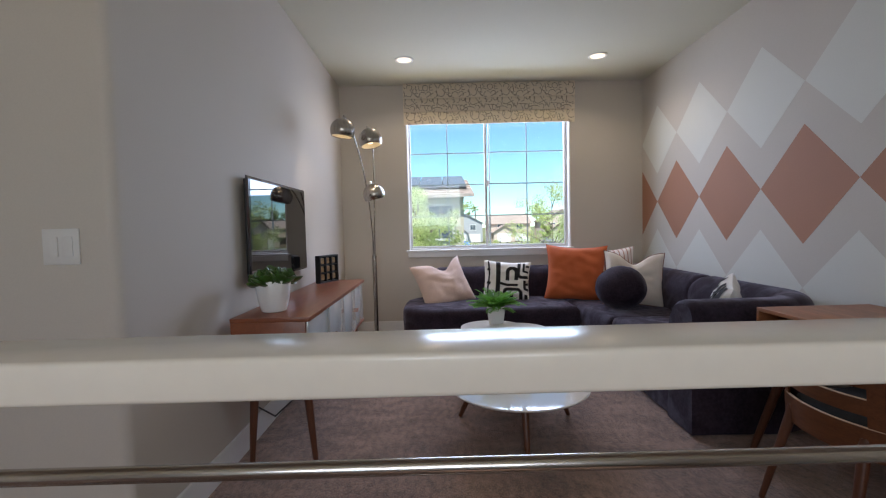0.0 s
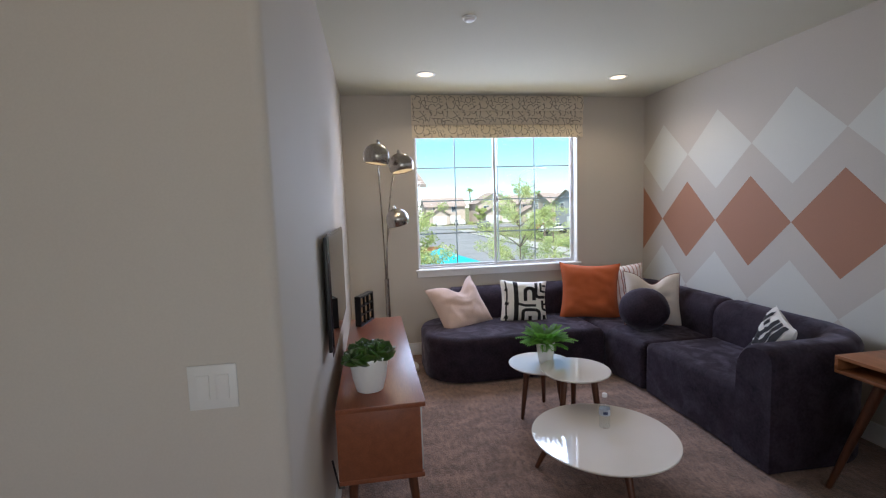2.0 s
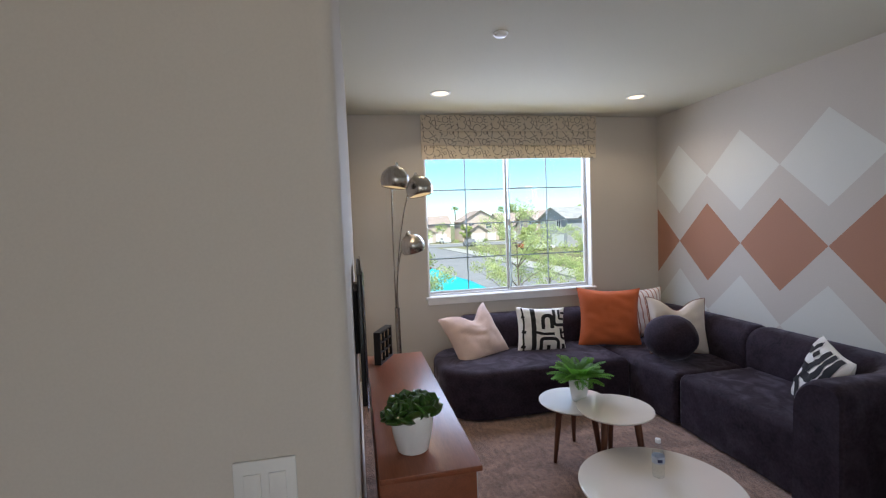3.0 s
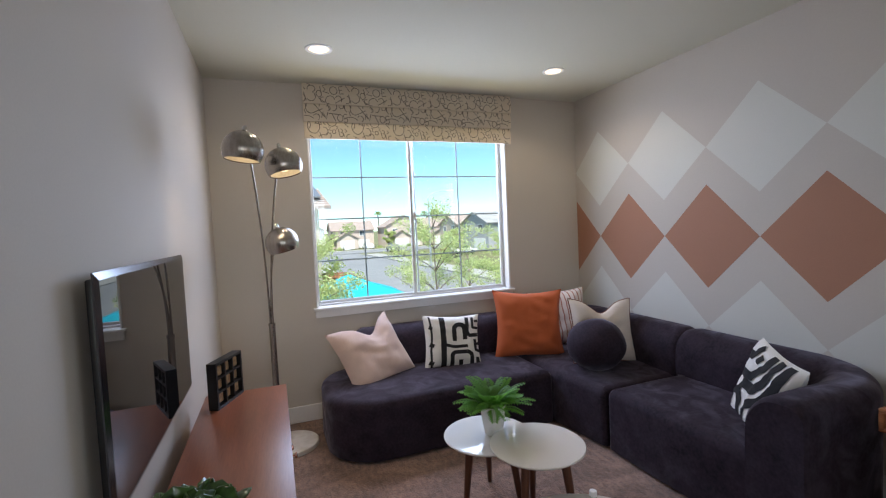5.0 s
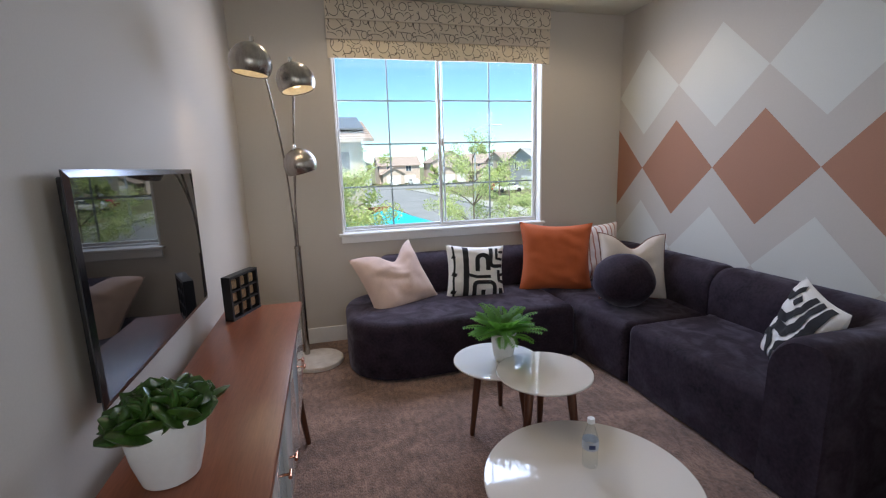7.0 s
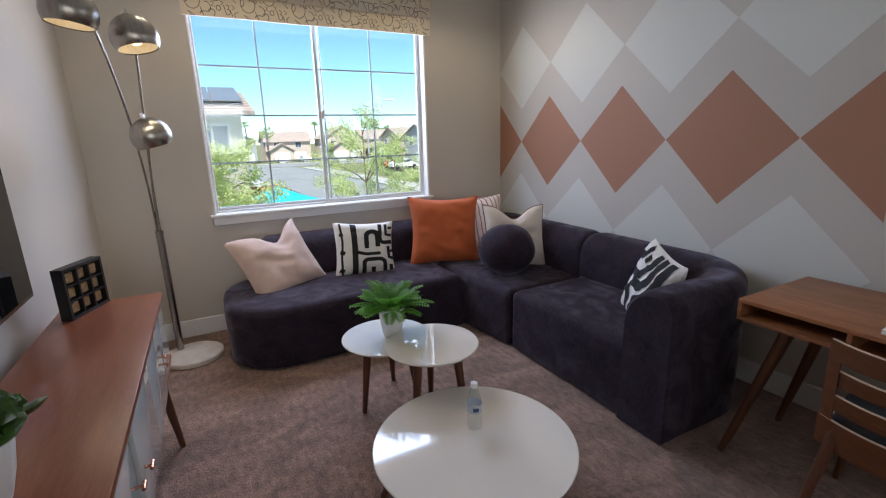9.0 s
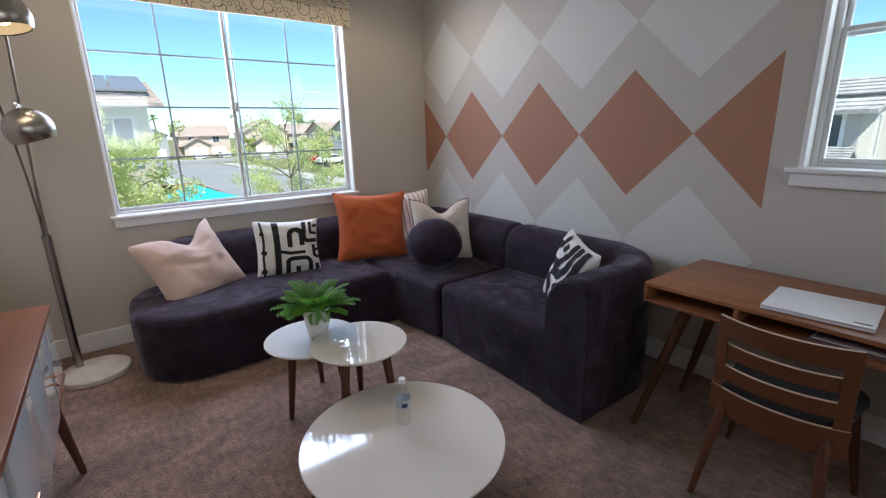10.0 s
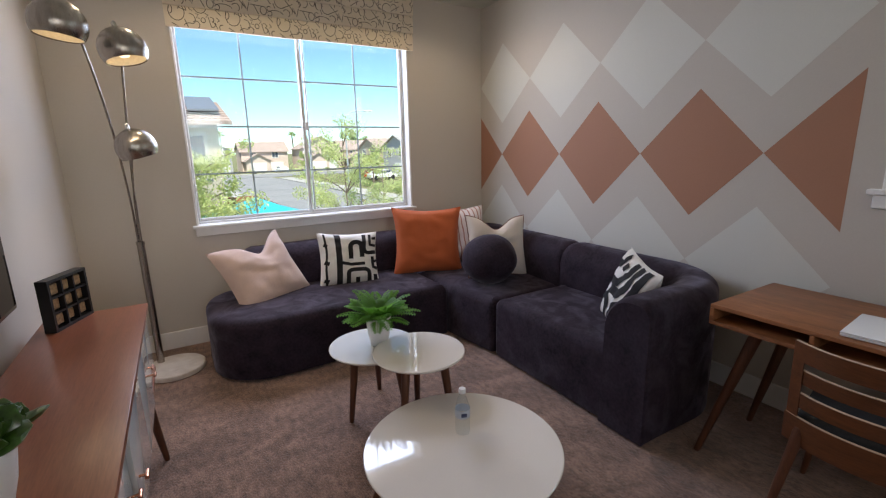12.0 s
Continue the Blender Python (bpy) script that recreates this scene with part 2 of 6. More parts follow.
def glass(name, color=(1, 1, 1), rough=0.0, ior=1.45, thin=True):
    m = bpy.data.materials.new(name)
    m.use_nodes = True
    n, l = m.node_tree.nodes, m.node_tree.links
    n.remove(n["Principled BSDF"])
    out = n["Material Output"]
    if thin:
        tr, gl, lw, mx = n.new("ShaderNodeBsdfTransparent"), n.new("ShaderNodeBsdfGlossy"), n.new("ShaderNodeLayerWeight"), n.new("ShaderNodeMixShader")
        pw, ma = n.new("ShaderNodeMath"), n.new("ShaderNodeMath")
        pw.operation, ma.operation = "POWER", "MULTIPLY_ADD"
        pw.inputs[1].default_value, ma.inputs[1].default_value, ma.inputs[2].default_value = 4.0, ior - 0.9, 0.03
        tr.inputs["Color"].default_value, gl.inputs["Roughness"].default_value = (*color, 1), rough
        l.new(lw.outputs["Facing"], pw.inputs[0])
        l.new(pw.outputs[0], ma.inputs[0])
        l.new(ma.outputs[0], mx.inputs["Fac"])
        l.new(tr.outputs["BSDF"], mx.inputs[1])
        l.new(gl.outputs["BSDF"], mx.inputs[2])
        l.new(mx.outputs["Shader"], out.inputs["Surface"])
    else:
        g = n.new("ShaderNodeBsdfGlass")
        g.inputs["Color"].default_value, g.inputs["IOR"].default_value = (*color, 1), ior
        l.new(g.outputs["BSDF"], out.inputs["Surface"])
    return m


PANE = glass("window_glass", (0.93, 0.97, 0.98), 0.0, 1.4)
CLEAR = glass("clear_plastic", (0.95, 0.97, 0.98), 0.02, 1.45)

# outdoor materials
GRASS = material("dry_grass", (0.20, 0.20, 0.09), 0.95, vary=0.4, scale=0.35, fine=6, bump=0.6, depth=0.05)
ASPHALT = material("asphalt", (0.25, 0.25, 0.255), 0.9, vary=0.12, scale=0.3, fine=8, bump=0.3)
CONCRETE = material("concrete", (0.40, 0.385, 0.36), 0.85, vary=0.1, scale=0.8, fine=12, bump=0.2)
STUCCO_TAN = material("tan_stucco", (0.46, 0.385, 0.295), 0.9, vary=0.06, scale=1, fine=25, bump=0.3)
STUCCO_GREY = material("grey_stucco", (0.40, 0.40, 0.42), 0.9, vary=0.06, scale=1, fine=25, bump=0.3)
STUCCO_PINK = material("rose_stucco", (0.62, 0.50, 0.43), 0.9, vary=0.06, scale=1, fine=25, bump=0.3)
STUCCO_PALE = material("pale_stucco", (0.52, 0.48, 0.44), 0.9, vary=0.06, scale=1, fine=25, bump=0.3)
STUCCO_OCHRE = material("ochre_stucco", (0.55, 0.36, 0.14), 0.9, vary=0.06, scale=1, fine=25, bump=0.3)
TILE_PINK = material("rose_roof_tile", (0.42, 0.33, 0.29), 0.85, vary=0.25, scale=1.5, fine=9, bump=0.5, depth=0.05)
TILE_GREY = material("grey_roof_tile", (0.40, 0.39, 0.38), 0.85, vary=0.25, scale=1.5, fine=9, bump=0.5, depth=0.05)
SOLAR = material("solar_panel", (0.20, 0.205, 0.225), 0.25, vary=0.1, bump=0)
DARKWIN = material("house_window_glass", (0.08, 0.10, 0.13), 0.08, vary=0.1, bump=0)
OUTTRIM = material("outdoor_white_trim", (0.75, 0.74, 0.71), 0.6, vary=0.05, bump=0)
FENCEWOOD = material("fence_wood", (0.36, 0.17, 0.085), 0.85, vary=0.25, scale=2, fine=14, bump=0.3)
TEAL = material("teal_canopy", (0.01, 0.42, 0.56), 0.7, vary=0.06, scale=2, fine=60, bump=0.1)


def leaf_material(name, color, through):
    """Thin leaves: light is thrown back and let through."""
    m = material(name, color, 0.6, vary=0.3, scale=3, fine=40, bump=0)
    n, l = m.node_tree.nodes, m.node_tree.links
    tr, mx = n.new("ShaderNodeBsdfTranslucent"), n.new("ShaderNodeMixShader")
    tr.inputs["Color"].default_value = (*through, 1)
    mx.inputs["Fac"].default_value = 0.45
    l.new(n["Principled BSDF"].outputs["BSDF"], mx.inputs[1])
    l.new(tr.outputs["BSDF"], mx.inputs[2])
    l.new(mx.outputs["Shader"], n["Material Output"].inputs["Surface"])
    return m


FERN = leaf_material("fern_leaf", (0.115, 0.29, 0.05), (0.19, 0.47, 0.06))
LEAF = leaf_material("tree_leaf", (0.56, 0.61, 0.29), (0.68, 0.76, 0.32))
LEAFDARK = leaf_material("far_leaf", (0.30, 0.38, 0.17), (0.40, 0.52, 0.16))
BARK = material("bark", (0.20, 0.155, 0.12), 0.9, vary=0.3, scale=8, bump=0.5)
STEEL = material("galvanised_steel", (0.55, 0.56, 0.57), 0.5, 0.6, vary=0.08, bump=0)
TYRE = material("tyre", (0.02, 0.02, 0.02), 0.8, bump=0)

# ---- mesh helpers ----


def smooth(me, on=True):
    me.polygons.foreach_set("use_smooth", [on] * len(me.polygons))


def mesh_of(name, bm, mat, is_smooth=True, angle=40):
    me = bpy.data.meshes.new(name)
    bmesh.ops.recalc_face_normals(bm, faces=bm.faces)
    if is_smooth:
        for e in bm.edges:
            if len(e.link_faces) == 2 and e.calc_face_angle(0) > radians(angle):
                e.smooth = False
    bm.to_mesh(me)
    bm.free()
    me.materials.append(mat)
    smooth(me, is_smooth)
    return me


def thing(name, base, label, category, group="", kind=""):
    """An empty at the base of a thing, which parents its parts."""
    ob = new(name)
    ob.empty_display_size = 0.05
    ob.matrix_basis = Matrix.Translation(base)
    return tagged(ob, label, category, group, kind)


def part(name, bm, mat, parent=None, label="", is_smooth=True, angle=40):
    ob = new(name, mesh_of(name, bm, mat, is_smooth, angle))
    if parent:
        ob.parent = parent
        if parent.parent is None:
            ob.matrix_parent_inverse = parent.matrix_basis.inverted()
    return tagged(ob, label)


def solo(name, bm, mat, label, category, group="", kind="", is_smooth=True, angle=40):
    """A thing that is one mesh."""
    return tagged(part(name, bm, mat, None, "", is_smooth, angle), label, category, group, kind)


def box(x0, x1, y0, y1, z0, z1, r=0.0, seg=2, bm=None, m=None):
    bm = bm or bmesh.new()
    vs = [bm.verts.new((x, y, z)) for x in (x0, x1) for y in (y0, y1) for z in (z0, z1)]
    fs = [bm.faces.new([vs[i] for i in q]) for q in ((0, 1, 3, 2), (4, 6, 7, 5), (0, 4, 5, 1), (2, 3, 7, 6), (0, 2, 6, 4), (1, 5, 7, 3))]
    made = vs
    if r:
        res = bmesh.ops.bevel(bm, geom=list({e for f_ in fs for e in f_.edges}), offset=r, segments=seg, affect="EDGES", profile=0.5)
        made = list({v for f_ in res["faces"] for v in f_.verts} | {v for v in vs if v.is_valid})
    if m is not None:
        bmesh.ops.transform(bm, matrix=m, verts=made)
    return bm


def lathe(profile, seg=40, at=(0, 0, 0), bm=None, m=None):
    """Turns (radius, height) pairs about z."""
    bm = bm or bmesh.new()
    m = m if m is not None else Matrix.Translation(at)
    rings = []
    for r, z in profile:
        if r < 1e-6:
            rings.append([bm.verts.new(m @ Vector((0, 0, z)))])
        else:
            rings.append([bm.verts.new(m @ Vector((r * math.cos(2 * math.pi * k / seg), r * math.sin(2 * math.pi * k / seg), z))) for k in range(seg)])
    for a, b in zip(rings, rings[1:]):
        for k in range(seg):
            k2 = (k + 1) % seg
            q = [a[k % len(a)], a[k2 % len(a)], b[k2 % len(b)], b[k % len(b)]]
            q = list(dict.fromkeys(q))
            if len(q) > 2:
                bm.faces.new(q)
    return bm


def tube(points, radii, seg=10, bm=None, caps=True):
    """A round bar along points."""
    bm = bm or bmesh.new()
    pts = [Vector(p) for p in points]
    if not isinstance(radii, (list, tuple)):
        radii = [radii] * len(pts)
    rings, side = [], None
    for i, p in enumerate(pts):
        d = (pts[min(i + 1, len(pts) - 1)] - pts[max(i - 1, 0)]).normalized()
        if side is None:
            side = d.orthogonal().normalized()
        side = (side - d * side.dot(d)).normalized()
        up = d.cross(side)
        rings.append([bm.verts.new(p + radii[i] * (math.cos(2 * math.pi * k / seg) * side + math.sin(2 * math.pi * k / seg) * up)) for k in range(seg)])
    for a, b in zip(rings, rings[1:]):
        for k in range(seg):
            bm.faces.new((a[k], a[(k + 1) % seg], b[(k + 1) % seg], b[k]))
    if caps:
        bm.faces.new(rings[0][::-1])
        bm.faces.new(rings[-1])
    return bm


def outline(corners, seg=8):
    """A closed outline from (x, y, radius) corners, anticlockwise, with rounded corners."""
    out, n = [], len(corners)
    for i, (x, y, r) in enumerate(corners):
        p, a, b = Vector((x, y)), Vector(corners[i - 1][:2]), Vector(corners[(i + 1) % n][:2])
        da, db = (a - p).normalized(), (b - p).normalized()
        half = math.acos(max(-1, min(1, da.dot(db)))) / 2
        t = r / math.tan(half)
        p0, p1 = p + da * t, p + db * t
        c = p + (da + db).normalized() * (r / math.sin(half))
        a0, a1 = math.atan2(p0.y - c.y, p0.x - c.x), math.atan2(p1.y - c.y, p1.x - c.x)
        turn = (a1 - a0 + math.pi) % (2 * math.pi) - math.pi
        out += [(c.x + r * math.cos(a0 + turn * k / seg), c.y + r * math.sin(a0 + turn * k / seg)) for k in range(seg + 1)]
    return out


def dense(pts, step=0.08):
    out = []
    for (x0, y0), (x1, y1) in zip(pts, pts[1:] + pts[:1]):
        k = max(1, int(math.hypot(x1 - x0, y1 - y0) / step))
        out += [(x0 + (x1 - x0) * i / k, y0 + (y1 - y0) * i / k) for i in range(k)]
    return [p for i, p in enumerate(out) if math.dist(p, out[i - 1]) > 1e-4]


def prism(pts, z0, z1, r=0.05, seg=6, low=0.015, wobble=0.0, crown=0.0, bm=None, ease=None):
    """An upright body on an outline, its top edge rounded by r and its foot by low."""
    bm = bm or bmesh.new()
    n = len(pts)
    P = [Vector(p) for p in pts]
    area = sum(P[i - 1].x * P[i].y - P[i].x * P[i - 1].y for i in range(n))
    N = []
    for i in range(n):
        d = (P[(i + 1) % n] - P[i - 1]).normalized()
        N.append(Vector((-d.y, d.x)) * (1 if area > 0 else -1))
    layers = [(low * (1 - math.sin(math.pi / 2 * k / 2)), z0 + low * (1 - math.cos(math.pi / 2 * k / 2))) for k in range(3)]
    k_mid = max(1, int((z1 - z0 - r - low) / 0.07)) if wobble else 1
    layers += [(0, z0 + low + (z1 - r - z0 - low) * k / k_mid) for k in range(1, k_mid)]
    layers += [(r * (1 - math.cos(math.pi / 2 * k / seg)), z1 - r + r * math.sin(math.pi / 2 * k / seg)) for k in range(seg + 1)]
    rings = []
    for off, z in layers:
        ring = []
        for i in range(n):
            w = wobble * noise.noise((P[i].x * 3.1, P[i].y * 3.1, z * 4.0)) + 0.4 * wobble * noise.noise((P[i].x * 9, P[i].y * 9, z * 9))
            q = P[i] + N[i] * (off * (ease(P[i]) if ease and z > z0 + low else 1.0) - w)
            ring.append(bm.verts.new((q.x, q.y, z)))
        rings.append(ring)
    for a, b in zip(rings, rings[1:]):
        for k in range(n):
            bm.faces.new((a[k], a[(k + 1) % n], b[(k + 1) % n], b[k]))
    bm.faces.new(rings[0][::-1])
    if crown:
        edge = [v.co.copy() for v in rings[-1]]
        mid = Vector((sum(c.x for c in edge) / n, sum(c.y for c in edge) / n, z1))
        for s in (0.12, 0.28, 0.48, 0.7, 0.9):
            ring = []
            for c in edge:
                q = c.lerp(mid, s)
                q.z = z1 + crown * math.sin(math.pi / 2 * s) + 0.6 * wobble * noise.noise((q.x * 5, q.y * 5, 3))
                ring.append(bm.verts.new(q))
            for k in range(n):
                bm.faces.new((rings[-1][k], rings[-1][(k + 1) % n], ring[(k + 1) % n], ring[k]))
            rings.append(ring)
    top = bm.faces.new(rings[-1])
    bmesh.ops.triangulate(bm, faces=[top])
    return bm


def leg(p0, p1, r0, r1, seg=12):
    a, b = Vector(p0), Vector(p1)
    return tube([a, a.lerp(b, 0.5), a.lerp(b, 0.985), b], [r0, (r0 + r1) / 2, r1, r1 * 0.85], seg)


# ---- the room: walls, floor, ceiling ----
XW, XE, YN, YS, H = -1.05, 2.29, 5.04, -2.8, 2.74
YC = 1.53          # face of the hall wall with the switch
XH = -2.6          # far side of the hall
T = 0.16


def slab(name, label, mat, *spans):
    bm = bmesh.new()
    for s in spans:
        box(*s, bm=bm)
    return solo(name, bm, mat, label, "wall", kind="structure", is_smooth=False)


NX0, NX1, NZ0, NZ1 = -0.325, 1.482, 0.915, 2.42      # north window opening
EY0, EY1, EZ0, EZ1 = 1.395, 1.945, 1.215, 2.36        # east window opening
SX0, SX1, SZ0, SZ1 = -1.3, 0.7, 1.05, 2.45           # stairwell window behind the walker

slab("wall_north", "greige painted wall round the sliding window", WALL,
     (XW - T, NX0, YN, YN + T, -0.3, H), (NX1, XE + T, YN, YN + T, -0.3, H), (NX0, NX1, YN, YN + T, -0.3, NZ0), (NX0, NX1, YN, YN + T, NZ1, H))
wall_east = slab("wall_east", "greige painted wall with a mural of white and clay diamonds", WALL,
     (XE, XE + T, EY1, YN, -0.3, H), (XE, XE + T, YS, EY0, -3.0, H), (XE, XE + T, EY0, EY1, -0.3, EZ0), (XE, XE + T, EY0, EY1, EZ1, H))
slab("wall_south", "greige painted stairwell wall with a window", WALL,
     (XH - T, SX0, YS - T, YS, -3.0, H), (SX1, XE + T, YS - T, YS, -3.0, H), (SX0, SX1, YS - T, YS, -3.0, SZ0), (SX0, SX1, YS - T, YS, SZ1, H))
slab("wall_hall_end", "greige painted wall closing the landing", WALL, (XH - T, XH, YS, YC, -0.3, H))

# west wall and hall wall meet in a rounded outside corner
RC = 0.035
bm = bmesh.new()
ring = [(XW, YN)] + [(XW - RC + RC * math.cos(a), YC + RC + RC * math.sin(a)) for a in (-math.pi / 2 * k / 8 for k in range(9))] + [(XH - T, YC), (XH - T, YC + T), (XW - T, YC + T), (XW - T, YN)]
lo, hi = [bm.verts.new((x, y, -0.3)) for x, y in ring], [bm.verts.new((x, y, H)) for x, y in ring]
for k in range(len(ring)):
    bm.faces.new((lo[k], lo[(k + 1) % len(ring)], hi[(k + 1) % len(ring)], hi[k]))
bm.faces.new(lo[::-1])
bm.faces.new(hi)
solo("wall_west", bm, WALL, "greige painted wall with a rounded outside corner", "wall", kind="structure", angle=30)

slab("ceiling", "flat white painted ceiling", CEIL, (XH - T, XE + T, YS - T, YN + T, H, H + 0.2))

RAIL_Y = 0.55      # line of the guard rail
bm = box(XW - 0.02, XE + 0.02, 0.46, YN + 0.02, -0.3, 0.0)
solo("floor", bm, CARPET, "taupe cut-pile carpet with tread marks", "floor", kind="structure", is_smooth=False)
bm = box(XH, XW - 0.02, YS, YC + 0.02, -0.3, 0.0)
solo("landing_floor", bm, CARPET, "taupe carpet on the stair landing", "floor", kind="structure", is_smooth=False)
# carpeted flight that comes up towards the landing
stairs = thing("stairs", (XW, 0, -3.0), "taupe carpeted flight of stairs below the guard rail", "stairs", kind="structure")
for k in range(1, 13):
    part("tread", box(XW - 0.02 + 0.26 * (k - 1), XW - 0.02 + 0.26 * k, YS, 0.46, -0.18 * k - 0.3, -0.18 * k, 0.012), CARPET, stairs)
slab("stairwell_floor", "carpeted floor at the foot of the stairs", CARPET, (XH - T, XE + T, YS - T, 0.46, -3.0, -2.9))

# baseboards
bm = bmesh.new()
for s in ((XW, XE, YN - 0.014, YN), (XW, XW + 0.014, YC + 0.04, YN - 0.014), (XE - 0.014, XE, 0.5, YN - 0.014), (XH, XW - 0.04, YC - 0.014, YC)):
    box(*s, 0.0, 0.135, 0.004, 1, bm=bm)
solo("baseboard", bm, TRIM, "white painted square-edged baseboard", "baseboard", kind="structure", is_smooth=False)

# mural: three rows of painted diamonds
PITCH, Y_D = 0.7465, 4.698


def diamond(corners, mat):
    """Coat of paint on the east wall, from (y, z) corners."""
    bm = bmesh.new()
    a = [bm.verts.new((XE + 0.002, y, z)) for y, z in corners]
    b = [bm.verts.new((XE - 0.0009, y, z)) for y, z in corners]
    bm.faces.new(b)
    for k in range(len(a)):
        bm.faces.new((a[k - 1], a[k], b[k], b[k - 1]))
    part("painted_diamond", bm, mat, wall_east, is_smooth=False)


for k in range(4):
    y = Y_D - PITCH * k
    h = PITCH / 2 - 0.001
    diamond([(y, 1.672), (y + min(h, YN - y - 0.001), 2.02), (y, 2.37), (y - h, 2.02)], MURAL_WHITE)
    diamond([(y, 0.37), (y + min(h, YN - y - 0.001), 0.735), (y, 1.10), (y - h, 0.735)], MURAL_WHITE)
for k in range(3):
    y = Y_D - PITCH * (k + 0.5)
    h = PITCH / 2 - 0.001
    diamond([(y, 1.012), (y + h, 1.386), (y, 1.756), (y - h, 1.386)], MURAL_CLAY)
diamond([(Y_D, 1.386), (YN - 0.001, 1.735), (YN - 0.001, 1.035)], MURAL_CLAY)
diamond([(Y_D - 3 * PITCH, 1.386), (Y_D - 3.5 * PITCH, 1.012), (Y_D - 3.5 * PITCH, 1.758)], MURAL_CLAY)

# north sliding window
win = thing("window_1", (0.56, YN, NZ0), "white vinyl sliding window with grey grilles, closed", "window", kind="structure")
yo = YN + 0.075     # inner face of the vinyl frame
bm = bmesh.new()
for s in ((NX0, NX0 + 0.02, yo, yo + 0.07, NZ0, NZ1), (NX1 - 0.02, NX1, yo, yo + 0.07, NZ0, NZ1), (NX0 + 0.02, NX1 - 0.02, yo, yo + 0.07, NZ0, NZ0 + 0.025), (NX0 + 0.02, NX1 - 0.02, yo, yo + 0.07, NZ1 - 0.04, NZ1)):
    box(*s, 0.004, 1, bm=bm)
frame_1 = part("window_frame", bm, VINYL, win, is_smooth=False)
XM = 0.575
for x0, x1, y in ((NX0 + 0.02, XM + 0.03, yo + 0.036), (XM - 0.034, NX1 - 0.02, yo + 0.006)):
    bm = bmesh.new()
    w = 0.026 if y < yo + 0.02 else 0.016
    for s in ((x0, x0 + w, y, y + 0.026, NZ0 + 0.025, NZ1 - 0.04), (x1 - w, x1, y, y + 0.026, NZ0 + 0.025, NZ1 - 0.04), (x0 + w, x1 - w, y, y + 0.026, NZ0 + 0.025, NZ0 + 0.047), (x0 + w, x1 - w, y, y + 0.026, NZ1 - 0.075, NZ1 - 0.04)):
        box(*s, 0.004, 1, bm=bm)
    sash = part("sash", bm, VINYL, win, is_smooth=False)
    pane = part("pane", box(x0 + w - 0.003, x1 - w + 0.003, y + 0.011, y + 0.015, NZ0 + 0.045, NZ1 - 0.073), PANE, sash, is_smooth=False)
    pane.visible_shadow = False
    xm = (NX0 + 0.036 + XM - 0.034) / 2 if y > yo + 0.02 else (XM + 0.03 + NX1 - 0.046) / 2
    for z in (1.297, 1.652, 2.006):
        part("muntin", box(x0 + w - 0.003, x1 - w + 0.003, y + 0.017, y + 0.023, z - 0.0065, z + 0.0065), MUNTIN, sash, is_smooth=False)
    part("muntin", box(xm - 0.0065, xm + 0.0065, y + 0.0235, y + 0.0275, NZ0 + 0.045, NZ1 - 0.073), MUNTIN, sash, is_smooth=False)
part("latch", box(XM - 0.012, XM + 0.012, yo - 0.012, yo + 0.006, 1.62, 1.69, 0.004), VINYL, win)
bm = bmesh.new()
for s in ((NX0 - 0.004, NX0 + 0.012, YN - 0.008, yo, NZ0, NZ1), (NX1 - 0.012, NX1 + 0.004, YN - 0.008, yo, NZ0, NZ1)):
    box(*s, 0.003, 1, bm=bm)
part("jamb_liner", bm, TRIM, win, is_smooth=False)
bm = box(NX0 - 0.03, NX1 + 0.025, YN - 0.05, yo, NZ0 - 0.012, NZ0 + 0.010, 0.006)
part("window_sill", bm, TRIM, win, is_smooth=False)
bm = box(NX0 - 0.015, NX1 + 0.01, YN - 0.028, YN, NZ0 - 0.072, NZ0 - 0.012, 0.006)
part("apron", bm, TRIM, win, is_smooth=False)

# east single-hung window
win = thing("window_2", (XE, 1.65, EZ0), "white vinyl single-hung window with grilles over the desk", "window", kind="structure")
xo = XE + 0.07
bm = bmesh.new()
for s in ((xo, xo + 0.07, EY0, EY0 + 0.03, EZ0, EZ1), (xo, xo + 0.07, EY1 - 0.03, EY1, EZ0, EZ1), (xo, xo + 0.07, EY0 + 0.03, EY1 - 0.03, EZ0, EZ0 + 0.03), (xo, xo + 0.07, EY0 + 0.03, EY1 - 0.03, EZ1 - 0.04, EZ1)):
    box(*s, 0.004, 1, bm=bm)
part("window_frame", bm, VINYL, win, is_smooth=False)
for z0, z1, x in ((EZ0 + 0.03, 1.83, xo + 0.006), (1.79, EZ1 - 0.04, xo + 0.036)):
    bm = bmesh.new()
    w = 0.022
    for s in ((x, x + 0.026, EY0 + 0.03, EY0 + 0.03 + w, z0, z1), (x, x + 0.026, EY1 - 0.03 - w, EY1 - 0.03, z0, z1), (x, x + 0.026, EY0 + 0.03 + w, EY1 - 0.03 - w, z0, z0 + w), (x, x + 0.026, EY0 + 0.03 + w, EY1 - 0.03 - w, z1 - w, z1)):
        box(*s, 0.004, 1, bm=bm)
    sash = part("sash", bm, VINYL, win, is_smooth=False)
    pane = part("pane", box(x + 0.011, x + 0.015, EY0 + 0.049, EY1 - 0.049, z0 + w - 0.003, z1 - w + 0.003), PANE, sash, is_smooth=False)
    pane.visible_shadow = False
    zm, ym = (z0 + z1) / 2, (EY0 + EY1) / 2
    part("muntin", box(x + 0.017, x + 0.023, EY0 + 0.049, EY1 - 0.049, zm - 0.0075, zm + 0.0075), MUNTIN, sash, is_smooth=False)
    part("muntin", box(x + 0.0235, x + 0.0275, ym - 0.0075, ym + 0.0075, z0 + w - 0.003, z1 - w + 0.003), MUNTIN, sash, is_smooth=False)
